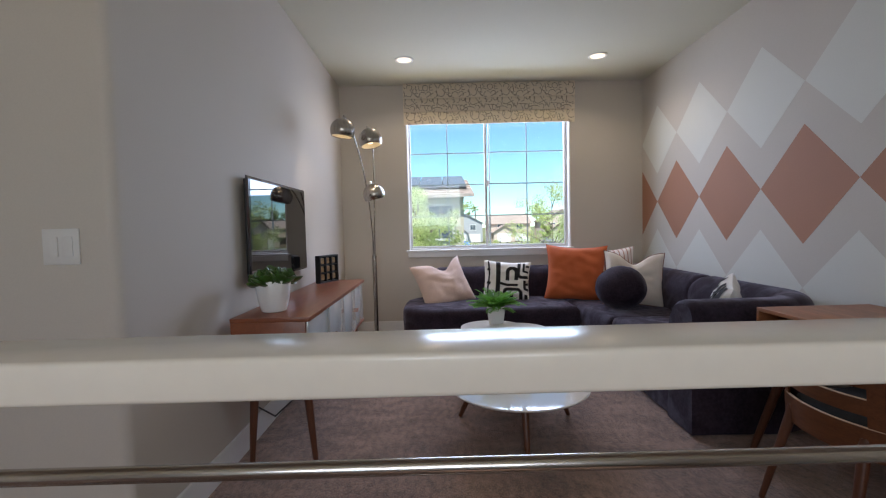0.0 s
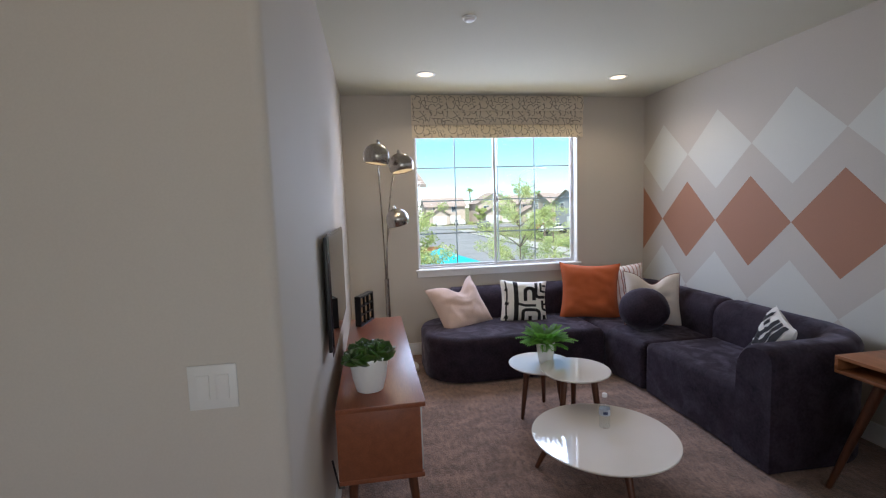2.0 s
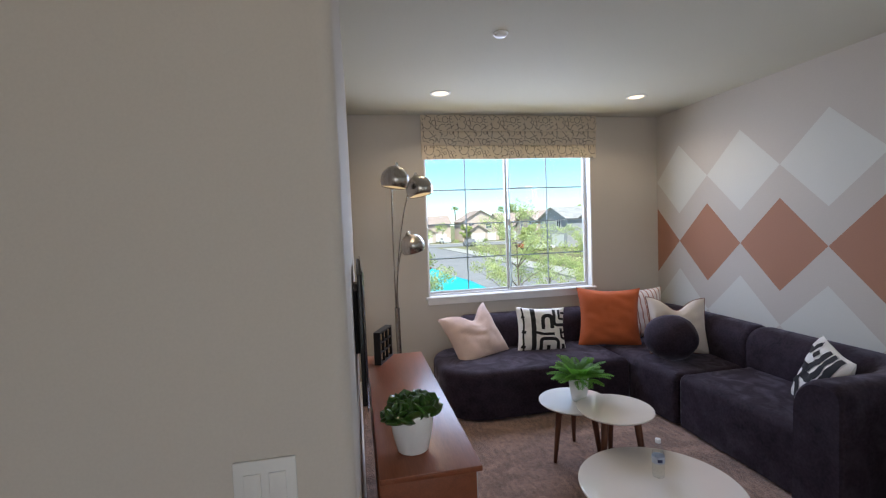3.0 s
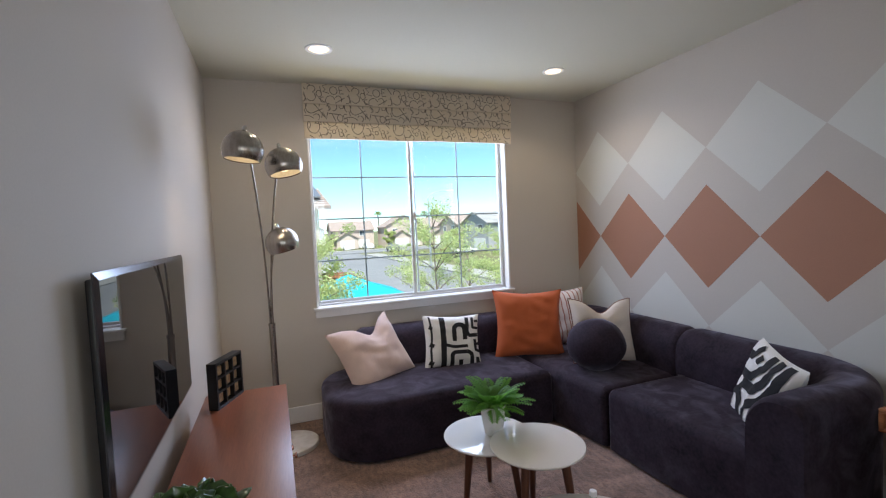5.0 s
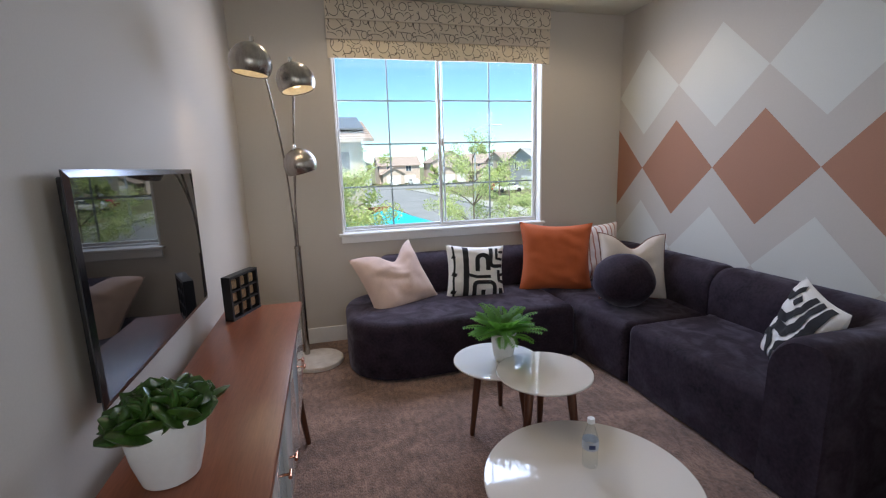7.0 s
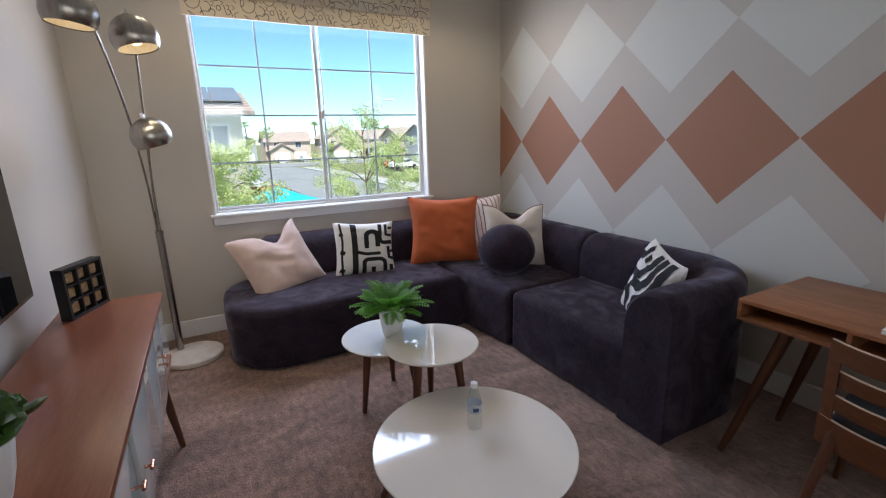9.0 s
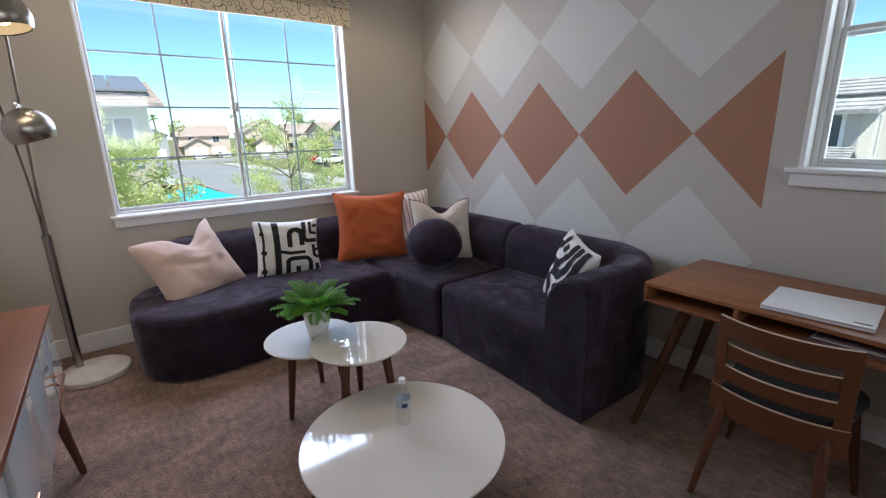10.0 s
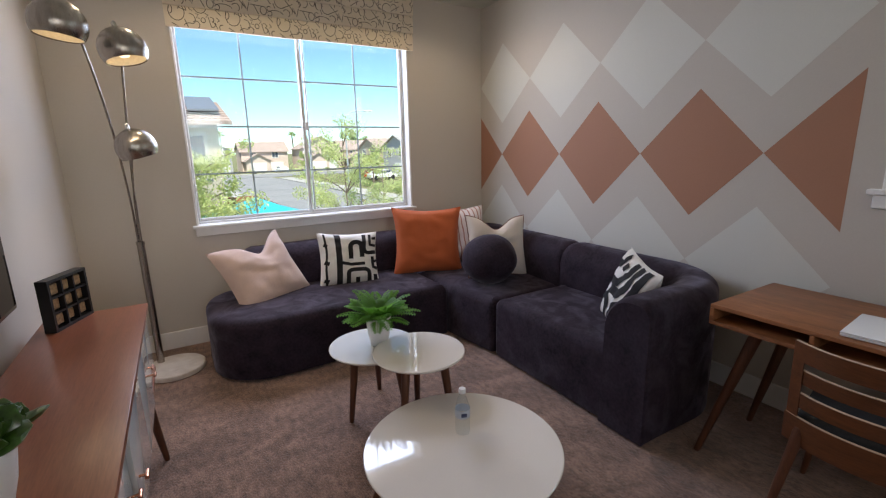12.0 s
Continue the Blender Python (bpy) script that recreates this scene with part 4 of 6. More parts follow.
SHADES = (("ball1", (-0.742, 3.683, 1.966), (-0.20, -0.02), -0.01, 0.006), ("ball2", (-0.55, 3.859, 1.919), (0.25, -0.12), 0.008, -0.004), ("ball3", (-0.578, 4.177, 1.49), (0.35, 0.1), 0.0, 0.010))
for _, (bx, by, bz), (tx, ty), ox, oy in SHADES:
    c = Vector((bx, by, bz))
    tilt = Euler((ty, -tx * 0.7, 0)).to_matrix().to_4x4()
    m = Matrix.Translation(c) @ tilt
    R = 0.098
    top = m @ Vector((0, 0, R + 0.012))
    start = Vector((-0.675 + ox, 4.76 + oy, 0.88))
    arm = part("arm", tube(bezier([start, start + Vector((0.0, -0.0, 0.55 * (bz - 0.6))), Vector((bx, by + 0.42 * (4.76 - by), bz + 0.16)), top]), 0.0065, 10), NICKEL, fl)
    a0 = math.radians(-31)
    prof = [(R * math.cos(a), R * math.sin(a)) for a in (a0 + (math.pi / 2 - a0) * k / 18 for k in range(19))]
    prof[-1] = (0, R)
    inner = [((R - 0.004) * math.cos(a), (R - 0.004) * math.sin(a)) for a in (math.pi / 2 - (math.pi / 2 - a0) * k / 18 for k in range(19))]
    inner[0] = (0, R - 0.004)
    sh = part("shade", lathe(prof + inner + [prof[0]], 40, m=m), NICKEL, fl, "round brushed nickel globe shade")
    part("lining", lathe([((R - 0.0055) * math.cos(a), (R - 0.0055) * math.sin(a)) for a in (a0 + 0.02 + (math.pi / 2 - a0 - 0.03) * k / 14 for k in range(15))], 32, m=m), ENAMEL, sh)
    part("finial", lathe([(0, 0.026), (0.007, 0.024), (0.011, 0.016), (0.011, 0.0), (0.016, -0.002), (0.018, -0.006), (0, -0.006)], 18, m=m @ Matrix.Translation((0, 0, R + 0.002))), CHROME, sh)
    part("bulb", lathe([(0, -0.035), (0.018, -0.030), (0.030, -0.012), (0.032, 0.004), (0.024, 0.024), (0.013, 0.045), (0.013, 0.07), (0, 0.07)], 20, m=m), GLOW, sh, "glowing warm bulb")
    bulb_lamp("floor_lamp_light", 1.1, m @ Vector((0, 0, -0.045)), 0.03)

# ---- sectional sofa: three upholstered units ----
SECTION = [(0.13, 0.012)] + [(0.13 - 0.075 + 0.075 * math.cos(q), 0.735 - 0.075 + 0.075 * math.sin(q)) for q in (math.pi / 2 * k / 6 for k in range(7))] + [(-0.13 + 0.15 - 0.15 * math.sin(q), 0.735 - 0.17 + 0.17 * math.cos(q)) for q in (math.pi / 2 * k / 8 for k in range(9))] + [(-0.13, 0.012)]


def swept(path, section, ends=0.022):
    """An upholstered roll: a section (out, height) carried along a plan path, its ends rounded."""
    bm = bmesh.new()
    P = [Vector(q) for q in path]
    P = [P[0] + (P[0] - P[1]).normalized() * 0.04] + [P[0] + (P[0] - P[1]).normalized() * 0.027] + P
    mid = Vector((0.0, 0.36))
    rings = []
    for i, q in enumerate(P):
        d = (P[min(i + 1, len(P) - 1)] - P[max(i - 1, 0)]).normalized()
        out = Vector((d.y, -d.x))
        inset = {0: ends, 1: ends * 0.3, len(P) - 1: ends * 0.6}.get(i, 0.0)
        ring = []
        for o, z in section:
            v = Vector((o, z))
            if inset and z > 0.05:
                v -= (v - mid).normalized() * inset
            w = 0.007 * noise.noise((q.x * 3, q.y * 3, z * 4 + o * 6))
            ring.append(bm.verts.new((q.x + out.x * (v.x + w), q.y + out.y * (v.x + w), v.y)))
        rings.append(ring)
    n = len(section)
    for a, b in zip(rings, rings[1:]):
        for k in range(n):
            bm.faces.new((a[k], a[(k + 1) % n], b[(k + 1) % n], b[k]))
    bm.faces.new(rings[0][::-1])
    bm.faces.new(rings[-1])
    return bm


SZ = 0.415
sofa = thing("sofa_unit", (0.45, 4.55, 0), "charcoal velvet chaise unit with a rounded end", "sofa", "sectional sofa")
part("seat", prism(dense(outline([(1.295, 4.10, 0.03), (1.295, 5.0, 0.03), (-0.36, 5.0, 0.30), (-0.36, 4.10, 0.36)], 10)), 0.012, SZ, 0.06, wobble=0.008, crown=0.012), VELVET, sofa)
part("backrest", swept([(1.25 - 0.06 * k, 4.89) for k in range(20)] + [(0.05, 4.893), (0.0, 4.90), (-0.04, 4.915)], SECTION, 0.03), VELVET, sofa)
sofa = thing("sofa_unit", (1.8, 4.3, 0), "charcoal velvet corner unit between the two sofa wings", "sofa", "sectional sofa")
part("seat", prism(dense(outline([(1.365, 3.62, 0.04), (2.24, 3.62, 0.03), (2.24, 5.0, 0.08), (1.305, 5.0, 0.03), (1.305, 4.09, 0.06)], 8)), 0.012, SZ - 0.005, 0.06, wobble=0.008, crown=0.012), VELVET, sofa)
path = [(2.12, 3.66 + 0.06 * k) for k in range(14)]
path += [(1.80 + 0.32 * math.cos(q), 4.57 + 0.32 * math.sin(q)) for q in (math.pi / 2 * k / 14 for k in range(15))]
path += [(1.80 - 0.49 * k / 8, 4.89) for k in range(1, 9)]
part("backrest", swept(path, SECTION), VELVET, sofa)
sofa = thing("sofa_unit", (1.8, 3.0, 0), "charcoal velvet end unit with a curved wrap-round arm", "sofa", "sectional sofa")
part("seat", prism(dense(outline([(1.372, 2.63, 0.03), (2.03, 2.63, 0.10), (2.03, 3.605, 0.03), (1.372, 3.605, 0.04)], 8)), 0.012, SZ + 0.012, 0.06, wobble=0.008, crown=0.012), VELVET, sofa)
path = [(1.352 + 0.04 * k, 2.535) for k in range(1, 12)]
path += [(1.795 + 0.325 * math.sin(q), 2.86 - 0.325 * math.cos(q)) for q in (math.pi / 2 * k / 14 for k in range(15))]
path += [(2.12, 2.86 + 0.75 * k / 12) for k in range(1, 13)]
part("wrap_arm", swept(path, SECTION), VELVET, sofa)

# ---- cushions ----


def cushion_surface(w, h, d, chop=0.0, seed=0, pinch=0.055, ears=0.0, chop_at=0.0):
    """The front (s = 1) or back (s = -1) of a square cushion, as a function of u, v in -1..1. It stands in x, z and bulges along y."""
    def at(u, v, s=1.0, lift=0.0):
        x = w / 2 * u * (1 - pinch * (1 - v * v)) * (1 + ears * u * u * v * v)
        z = h / 2 * v * (1 - pinch * (1 - u * u)) * (1 + ears * u * u * v * v)
        if chop and v > -0.4:
            z -= chop * math.exp(-((u - chop_at) / 0.42) ** 2) * ((v + 0.4) / 1.4) ** 1.5
        t = (max(0, 1 - u ** 4) * max(0, 1 - v ** 4)) ** 0.55 * d / 2
        t *= 1 + 0.16 * noise.noise((u * 1.8 + seed, v * 1.8, s * 2))
        edge = min(1 - abs(u), 1 - abs(v))
        t += (0.010 * noise.noise((u * 4 + seed, v * 4, s)) + 0.004 * noise.noise((u * 11 + seed, v * 7, s))) * min(1, 4 * edge)
        t -= 0.012 * max(0, noise.noise((u * 2.2 + v * 5.0 + seed, v * 1.1 - u * 0.8, s * 3 + seed))) * min(1, 5 * edge)
        if chop:
            t *= 1 - 0.25 * math.exp(-((u - chop_at) / 0.3) ** 2) * max(0, v)
        return Vector((x, -s * (t + lift), z + h / 2))
    return at


def cushion_body(at, n=26):
    bm = bmesh.new()
    g = {}
    for s in (1, -1):
        for i in range(n + 1):
            for j in range(n + 1):
                u, v = 2 * i / n - 1, 2 * j / n - 1
                if s < 0 and (i in (0, n) or j in (0, n)):
                    g[s, i, j] = g[1, i, j]
                else:
                    g[s, i, j] = bm.verts.new(at(u, v, s))
        for i in range(n):
            for j in range(n):
                bm.faces.new((g[s, i, j], g[s, i + 1, j], g[s, i + 1, j + 1], g[s, i, j + 1]))
    return bm


def transform(bm, m):
    bmesh.ops.transform(bm, matrix=m, verts=bm.verts)
    return bm


def standing(foot, yaw, lean, roll=0.0):
    """Pose of a cushion on its lower edge at foot: turned about z, leaning back, rolled in its plane."""
    return Matrix.Translation(foot) @ Euler((0, 0, radians(yaw))).to_matrix().to_4x4() @ Euler((radians(-lean), 0, 0)).to_matrix().to_4x4() @ Euler((0, radians(roll), 0)).to_matrix().to_4x4()


def lying(centre, xdir, zdir, h):
    """Pose of a cushion by its centre and the directions of its width and height."""
    x, z = Vector(xdir).normalized(), Vector(zdir)
    z = (z - x * z.dot(x)).normalized()
    y = z.cross(x)
    m = Matrix((x, y, z)).transposed().to_4x4()
    m.translation = Vector(centre) - z * h / 2
    return m


def stroke(bm, at, pts, width, m, lift=0.0035):
    """A painted stroke across the cushion's front, through (u, v) points."""
    P = []
    for (u0, v0), (u1, v1) in zip(pts, pts[1:]):
        k = max(2, int(math.hypot(u1 - u0, v1 - v0) / 0.06))
        P += [(u0 + (u1 - u0) * i / k, v0 + (v1 - v0) * i / k) for i in range(k)]
    P.append(pts[-1])
    rows = []
    for i, (u, v) in enumerate(P):
        a, b = P[max(i - 1, 0)], P[min(i + 1, len(P) - 1)]
        d = Vector((b[0] - a[0], b[1] - a[1])).normalized()
        row = []
        for q in (-1, 0, 1):
            uu, vv = max(-0.985, min(0.985, u - d.y * width * q)), max(-0.985, min(0.985, v + d.x * width * q))
            row.append(bm.verts.new(m @ at(uu, vv, 1, lift)))
        rows.append(row)
    for a, b in zip(rows, rows[1:]):
        for k in range(2):
            bm.faces.new((a[k], a[k + 1], b[k + 1], b[k]))


def arc(cx, cy, r, a0, a1, n=8, sx=1.0):
    return [(cx + sx * r * math.cos(radians(a0 + (a1 - a0) * k / n)), cy + r * math.sin(radians(a0 + (a1 - a0) * k / n))) for k in range(n + 1)]


def cushion(name, mat, w, h, d, pose_m, label, chop=0.0, seed=0, piping=None, strokes=(), ears=0.04, pinch=0.055, chop_at=0.0):
    at = cushion_surface(w, h, d, chop, seed, pinch, ears, chop_at)
    ob = thing(name, pose_m.translation, label, "cushion", "cushions on the sofa")
    body = part("cover", transform(cushion_body(at), pose_m), mat, ob)
    if piping:
        edge = [(2 * k / 20 - 1, -1) for k in range(20)] + [(1, 2 * k / 20 - 1) for k in range(20)] + [(1 - 2 * k / 20, 1) for k in range(20)] + [(-1, 1 - 2 * k / 20) for k in range(21)]
        part("piping", tube([pose_m @ at(u, v) for u, v in edge], 0.0045, 6, caps=False), piping, ob, "brown piping")
    if strokes:
        bm = bmesh.new()
        for pts, width in strokes:
            stroke(bm, at, pts, width, pose_m)
        part("print", bm, INK, ob, "black brush print")
    return ob


cushion("throw_pillow", PINK, 0.535, 0.52, 0.20, lying((0.042, 4.69, 0.585), (0.487, 0.20, 0.097), (-0.259, 0.178, 0.389), 0.52), "blush linen throw pillow tipped on its corner, dented", chop=0.12, chop_at=0.22, seed=3, ears=0.06, pinch=0.03)
MAZE = (
    ([(-0.82, 0.95), (-0.80, 0.3), (-0.85, -0.35), (-0.80, -0.95)], 0.035), ([(-0.88, 0.55), (-0.76, 0.5)], 0.06), ([(-0.9, -0.1), (-0.74, -0.16)], 0.07), ([(-0.9, -0.75), (-0.74, -0.8)], 0.06),
    ([(-0.40, 0.95), (-0.40, -0.95)], 0.10),
    ([(0.02, 0.0), (0.02, 0.45)] + arc(0.22, 0.45, 0.20, 180, 0) + [(0.42, 0.05)], 0.085),
    ([(-0.40, -0.12), (0.0, -0.22), (0.5, -0.20)], 0.06),
    ([(-0.1, -0.95), (-0.1, -0.6)] + arc(0.05, -0.58, 0.15, 180, 90) + [(0.45, -0.42)] + arc(0.45, -0.60, 0.18, 90, -10) + [(0.62, -0.95)], 0.075),
    ([(0.22, -0.72), (0.22, -0.95)], 0.07),
    ([(0.52, 0.92), (0.50, 0.40)] + arc(0.66, 0.36, 0.16, 180, 270) + [(0.95, 0.22)], 0.07),
    ([(0.72, 0.9), (0.72, 0.5), (0.95, 0.46)], 0.05), ([(0.80, 0.74), (0.96, 0.74)], 0.05),
    ([(0.80, 0.05), (0.80, -0.35), (0.97, -0.40)], 0.06), ([(0.82, -0.15), (0.97, -0.10)], 0.05), ([(0.85, -0.62), (0.85, -0.92)], 0.07),
)
BOLD = (
    ([(-0.95, 0.62), (-0.55, 0.66), (-0.45, 0.95)], 0.10), ([(-0.9, 0.15), (-0.2, 0.25), (0.1, 0.6), (0.12, 0.95)], 0.11),
    ([(-0.75, -0.95), (-0.75, -0.5)] + arc(-0.52, -0.5, 0.23, 180, 0) + [(-0.29, -0.95)], 0.10),
    ([(-0.52, -0.27), (-0.4, 0.0), (0.1, 0.02), (0.35, 0.3), (0.42, 0.95)], 0.12), ([(0.0, -0.95), (0.05, -0.4), (0.5, -0.1), (0.72, 0.35), (0.75, 0.95)], 0.11),
    ([(0.4, -0.95), (0.42, -0.6), (0.9, -0.3)], 0.10), ([(0.62, 0.02), (0.9, 0.1)], 0.12), ([(-0.25, 0.62), (-0.18, 0.8)], 0.10),
)
cushion("throw_pillow", PAPERWHITE, 0.47, 0.43, 0.14, lying((0.695, 4.635, 0.595), (0.45, -0.05, -0.03), (0.03, 0.12, 0.37), 0.43), "white throw pillow with black brush-stroke maze print", seed=9, strokes=MAZE)
cushion("throw_pillow", ORANGE, 0.58, 0.56, 0.16, standing((1.36, 4.52, 0.40), -18, 14, 2), "large burnt orange velvet throw pillow", seed=14, ears=0.06, pinch=0.07)
cushion("throw_pillow", STRIPED, 0.50, 0.50, 0.15, standing((1.78, 4.66, 0.41), -35, 12, -6), "pale throw pillow with thin rust stripes", seed=21)
cushion("throw_pillow", CREAM, 0.51, 0.49, 0.13, lying((1.785, 4.115, 0.66), (0.489, -0.12, -0.03), (0.05, 0.14, 0.46), 0.49), "cream linen throw pillow with brown piping, dented on top", chop=0.10, seed=27, piping=PIPING, ears=0.04)
cushion("throw_pillow", PAPERWHITE, 0.45, 0.47, 0.15, lying((1.765, 2.835, 0.575), (-0.55, -0.83, -0.12), (0.20, -0.26, 0.94), 0.47), "white throw pillow with black brush print, slumped against the arm", seed=33, strokes=BOLD)
BR = 0.215
bm = bmesh.new()
bmesh.ops.create_icosphere(bm, subdivisions=4, radius=BR)
for v in bm.verts:
    v.co *= 1 + 0.03 * noise.noise(v.co * 9) + 0.012 * noise.noise(v.co * 30)
    v.co.z *= 0.90
    v.co += Vector((1.612, 3.985, 0.410 + BR * 0.88))
solo("ball_cushion", bm, VELVET, "round charcoal velvet ball cushion", "cushion", "cushions on the sofa", angle=180)

# ---- tables ----


def low_table(x, y, r, z, feet, label, tilt=0.06):
    ob = thing("side_table" if r < 0.3 else "coffee_table", (x, y, 0), label, "table", "nest of white tables")
    part("tabletop", lathe([(0, z - 0.022), (r - 0.03, z - 0.022), (r - 0.008, z - 0.014), (r, z - 0.006), (r - 0.001, z - 0.002), (r - 0.004, z), (0, z)], 96, (x, y, 0)), GLOSSWHITE, ob, "glossy white round top", angle=25)
    for fx, fy in feet:
        d = (Vector((x, y)) - Vector((fx, fy))) * 0.30
        part("leg", leg((fx + d.x, fy + d.y, z - 0.022), (fx, fy, 0), 0.024, 0.013), LEGWOOD, ob)
    return ob


low_table(0.447, 2.59, 0.402, 0.266, ((0.115, 2.775), (0.43, 2.24), (0.78, 2.75)), "low round coffee table, glossy white top, tapered wooden legs")
low_table(0.392, 3.40, 0.236, 0.412, ((0.236, 3.38), (0.50, 3.62), (0.52, 3.27)), "small round table with glossy white top under a fern")
low_table(0.533, 3.128, 0.236, 0.447, ((0.375, 3.02), (0.64, 2.96), (0.60, 3.30)), "small round table with glossy white top, overlapping another")

# water bottle
bot = thing("water_bottle", (0.493, 2.66, 0.266), "small clear plastic water bottle with a white cap", "bottle")
part("bottle", lathe([(0, 0.003), (0.022, 0), (0.029, 0.004), (0.031, 0.015), (0.0295, 0.03), (0.031, 0.045), (0.0295, 0.06), (0.031, 0.075), (0.031, 0.118), (0.029, 0.13), (0.018, 0.163), (0.0125, 0.172), (0.0125, 0.186), (0, 0.186)], 32, (0.493, 2.66, 0.266)), CLEAR, bot)
part("label", lathe([(0.0318, 0.080), (0.0318, 0.116)], 32, (0.493, 2.66, 0.266)), LABEL, bot, "pale blue paper label")
part("label_mark", box(-0.012, 0.012, -0.0335, -0.0315, 0.090, 0.106, m=Matrix.Translation((0.493, 2.66, 0.266)) @ Euler((0, 0, -0.35)).to_matrix().to_4x4()), LABELINK, bot)
part("cap", lathe([(0, 0.186), (0.0145, 0.186), (0.0145, 0.204), (0.013, 0.206), (0, 0.206)], 24, (0.493, 2.66, 0.266)), PLASTICW, bot)

# potted fern
FX, FY, FZ = 0.425, 3.385, 0.412
fern = thing("potted_fern", (FX, FY, FZ), "bushy green fern in a tapered white pot", "potted plant")
part("pot", lathe([(0, 0), (0.043, 0), (0.048, 0.004), (0.060, 0.07), (0.069, 0.150), (0.069, 0.160), (0.066, 0.160), (0.060, 0.128), (0, 0.128)], 40, (FX, FY, FZ)), CERAMIC, fern)
part("soil", lathe([(0, 0.142), (0.0625, 0.140)], 24, (FX, FY, FZ)), SOIL, fern)
rng = random.Random(11)
for k in range(56):
    bm = bmesh.new()
    a = k * 2.399963 + rng.uniform(-0.2, 0.2)
    L = rng.uniform(0.15, 0.25) if k > 8 else rng.uniform(0.12, 0.17)
    rise = rng.uniform(0.45, 1.35) if k > 8 else rng.uniform(1.1, 1.5)
    out, side = Vector((math.cos(a), math.sin(a), 0)), Vector((-math.sin(a), math.cos(a), 0))
    p, d = Vector((FX, FY, FZ + 0.138)) + out * 0.025, rise
    n = 15
    spine, dirs = [], []
    for i in range(n):
        v = out * math.cos(d) + Vector((0, 0, math.sin(d)))
        spine.append(p.copy())
        dirs.append(v)
        p = p + v * (L / n)
        d -= rng.uniform(0.055, 0.105)
    for i in range(n - 1):
        w = 0.0013
        q = [bm.verts.new(spine[i] - side * w), bm.verts.new(spine[i] + side * w), bm.verts.new(spine[i + 1] + side * w), bm.verts.new(spine[i + 1] - side * w)]
        bm.faces.new(q)
        if i > 1:
            ll = 0.040 * math.sin(math.pi * (0.12 + 0.86 * i / n)) ** 0.8 * rng.uniform(0.85, 1.1)
            for s in (-1, 1):
                tip = spine[i] + side * s * ll + dirs[i] * ll * 0.45 - Vector((0, 0, 0.25 * ll))
                mid = spine[i] + side * s * ll * 0.5 + dirs[i] * ll * 0.1
                mid2 = spine[i] + side * s * ll * 0.55 + dirs[i] * (ll * 0.34 + 0.009)
                bm.faces.new([bm.verts.new(spine[i] - dirs[i] * 0.002), bm.verts.new(mid), bm.verts.new(tip), bm.verts.new(mid2)])
    part("frond", bm, FERN, fern, "feathery green frond", is_smooth=False)

# ---- desk ----
DX0, DX1, DY0, DY1, DZ0, DZ1 = 1.612, 2.19, 0.85, 2.29, 0.632, 0.728
desk = thing("desk", (1.9, 1.57, 0), "mid-century wooden writing desk with open cubbies", "desk")
part("top_board", box(DX0, DX1, DY0, DY1, DZ1 - 0.019, DZ1, 0.003), DESKWOOD, desk)
part("bottom_board", box(DX0, DX1, DY0, DY1, DZ0, DZ0 + 0.017, 0.003), DESKWOOD, desk)
part("back_board", box(DX1 - 0.015, DX1, DY0 + 0.017, DY1 - 0.017, DZ0 + 0.017, DZ1 - 0.019), DARKINSIDE, desk, is_smooth=False)
for y in (DY0, 1.275, 1.895, DY1 - 0.017):
    part("divider", box(DX0 + (0 if y in (DY0, DY1 - 0.017) else 0.004), DX1 - 0.015, y, y + 0.017, DZ0 + 0.017, DZ1 - 0.019, 0.002), DESKWOOD, desk)
for (x, y), (fx, fy) in (((1.70, 2.12), (1.577, 2.262)), ((2.05, 2.12), (2.04, 2.25)), ((1.70, 1.02), (1.60, 0.90)), ((2.08, 1.02), (2.10, 0.90))):
    part("leg", leg((x, y, DZ0), (fx, fy, 0), 0.027, 0.015), LEGWOOD, desk)
part("pedestal", box(DX0 + 0.03, DX1 - 0.03, DY0 + 0.12, 1.285, 0.215, DZ0, 0.003), DESKWOOD, desk)
pd = part("pedestal_door", box(DX0 + 0.016, DX0 + 0.029, DY0 + 0.14, 1.265, 0.24, DZ0 - 0.02, 0.003), DESKWOOD, desk)
# laptop
ml = Matrix.Translation((1.802, 1.680, DZ1)) @ Euler((0, 0, radians(5))).to_matrix().to_4x4()
lap = thing("laptop", (1.802, 1.680, DZ1), "closed slim white laptop lying on the desk", "laptop")
part("base", box(-0.147, 0.147, -0.166, 0.166, 0.002, 0.012, 0.004, m=ml), PLASTICW, lap)
part("lid", box(-0.147, 0.147, -0.166, 0.166, 0.0128, 0.020, 0.003, m=ml), PLASTICW, lap)
part("maker_mark", box(-0.125, -0.115, -0.155, -0.105, 0.0200, 0.0206, m=ml), BLACK, lap, "small dark mark")
# folders in the cubby
for k in range(3):
    solo("folder", box(1.66 + 0.012 * k, 1.96, 1.38 + 0.01 * k, 1.68 - 0.012 * k, DZ0 + 0.017 + 0.007 * k, DZ0 + 0.0235 + 0.007 * k, 0.001, 1), MAGENTA if k != 1 else PAPERWHITE, "thin plum paper folder in the desk cubby", "folder", "stack of folders")
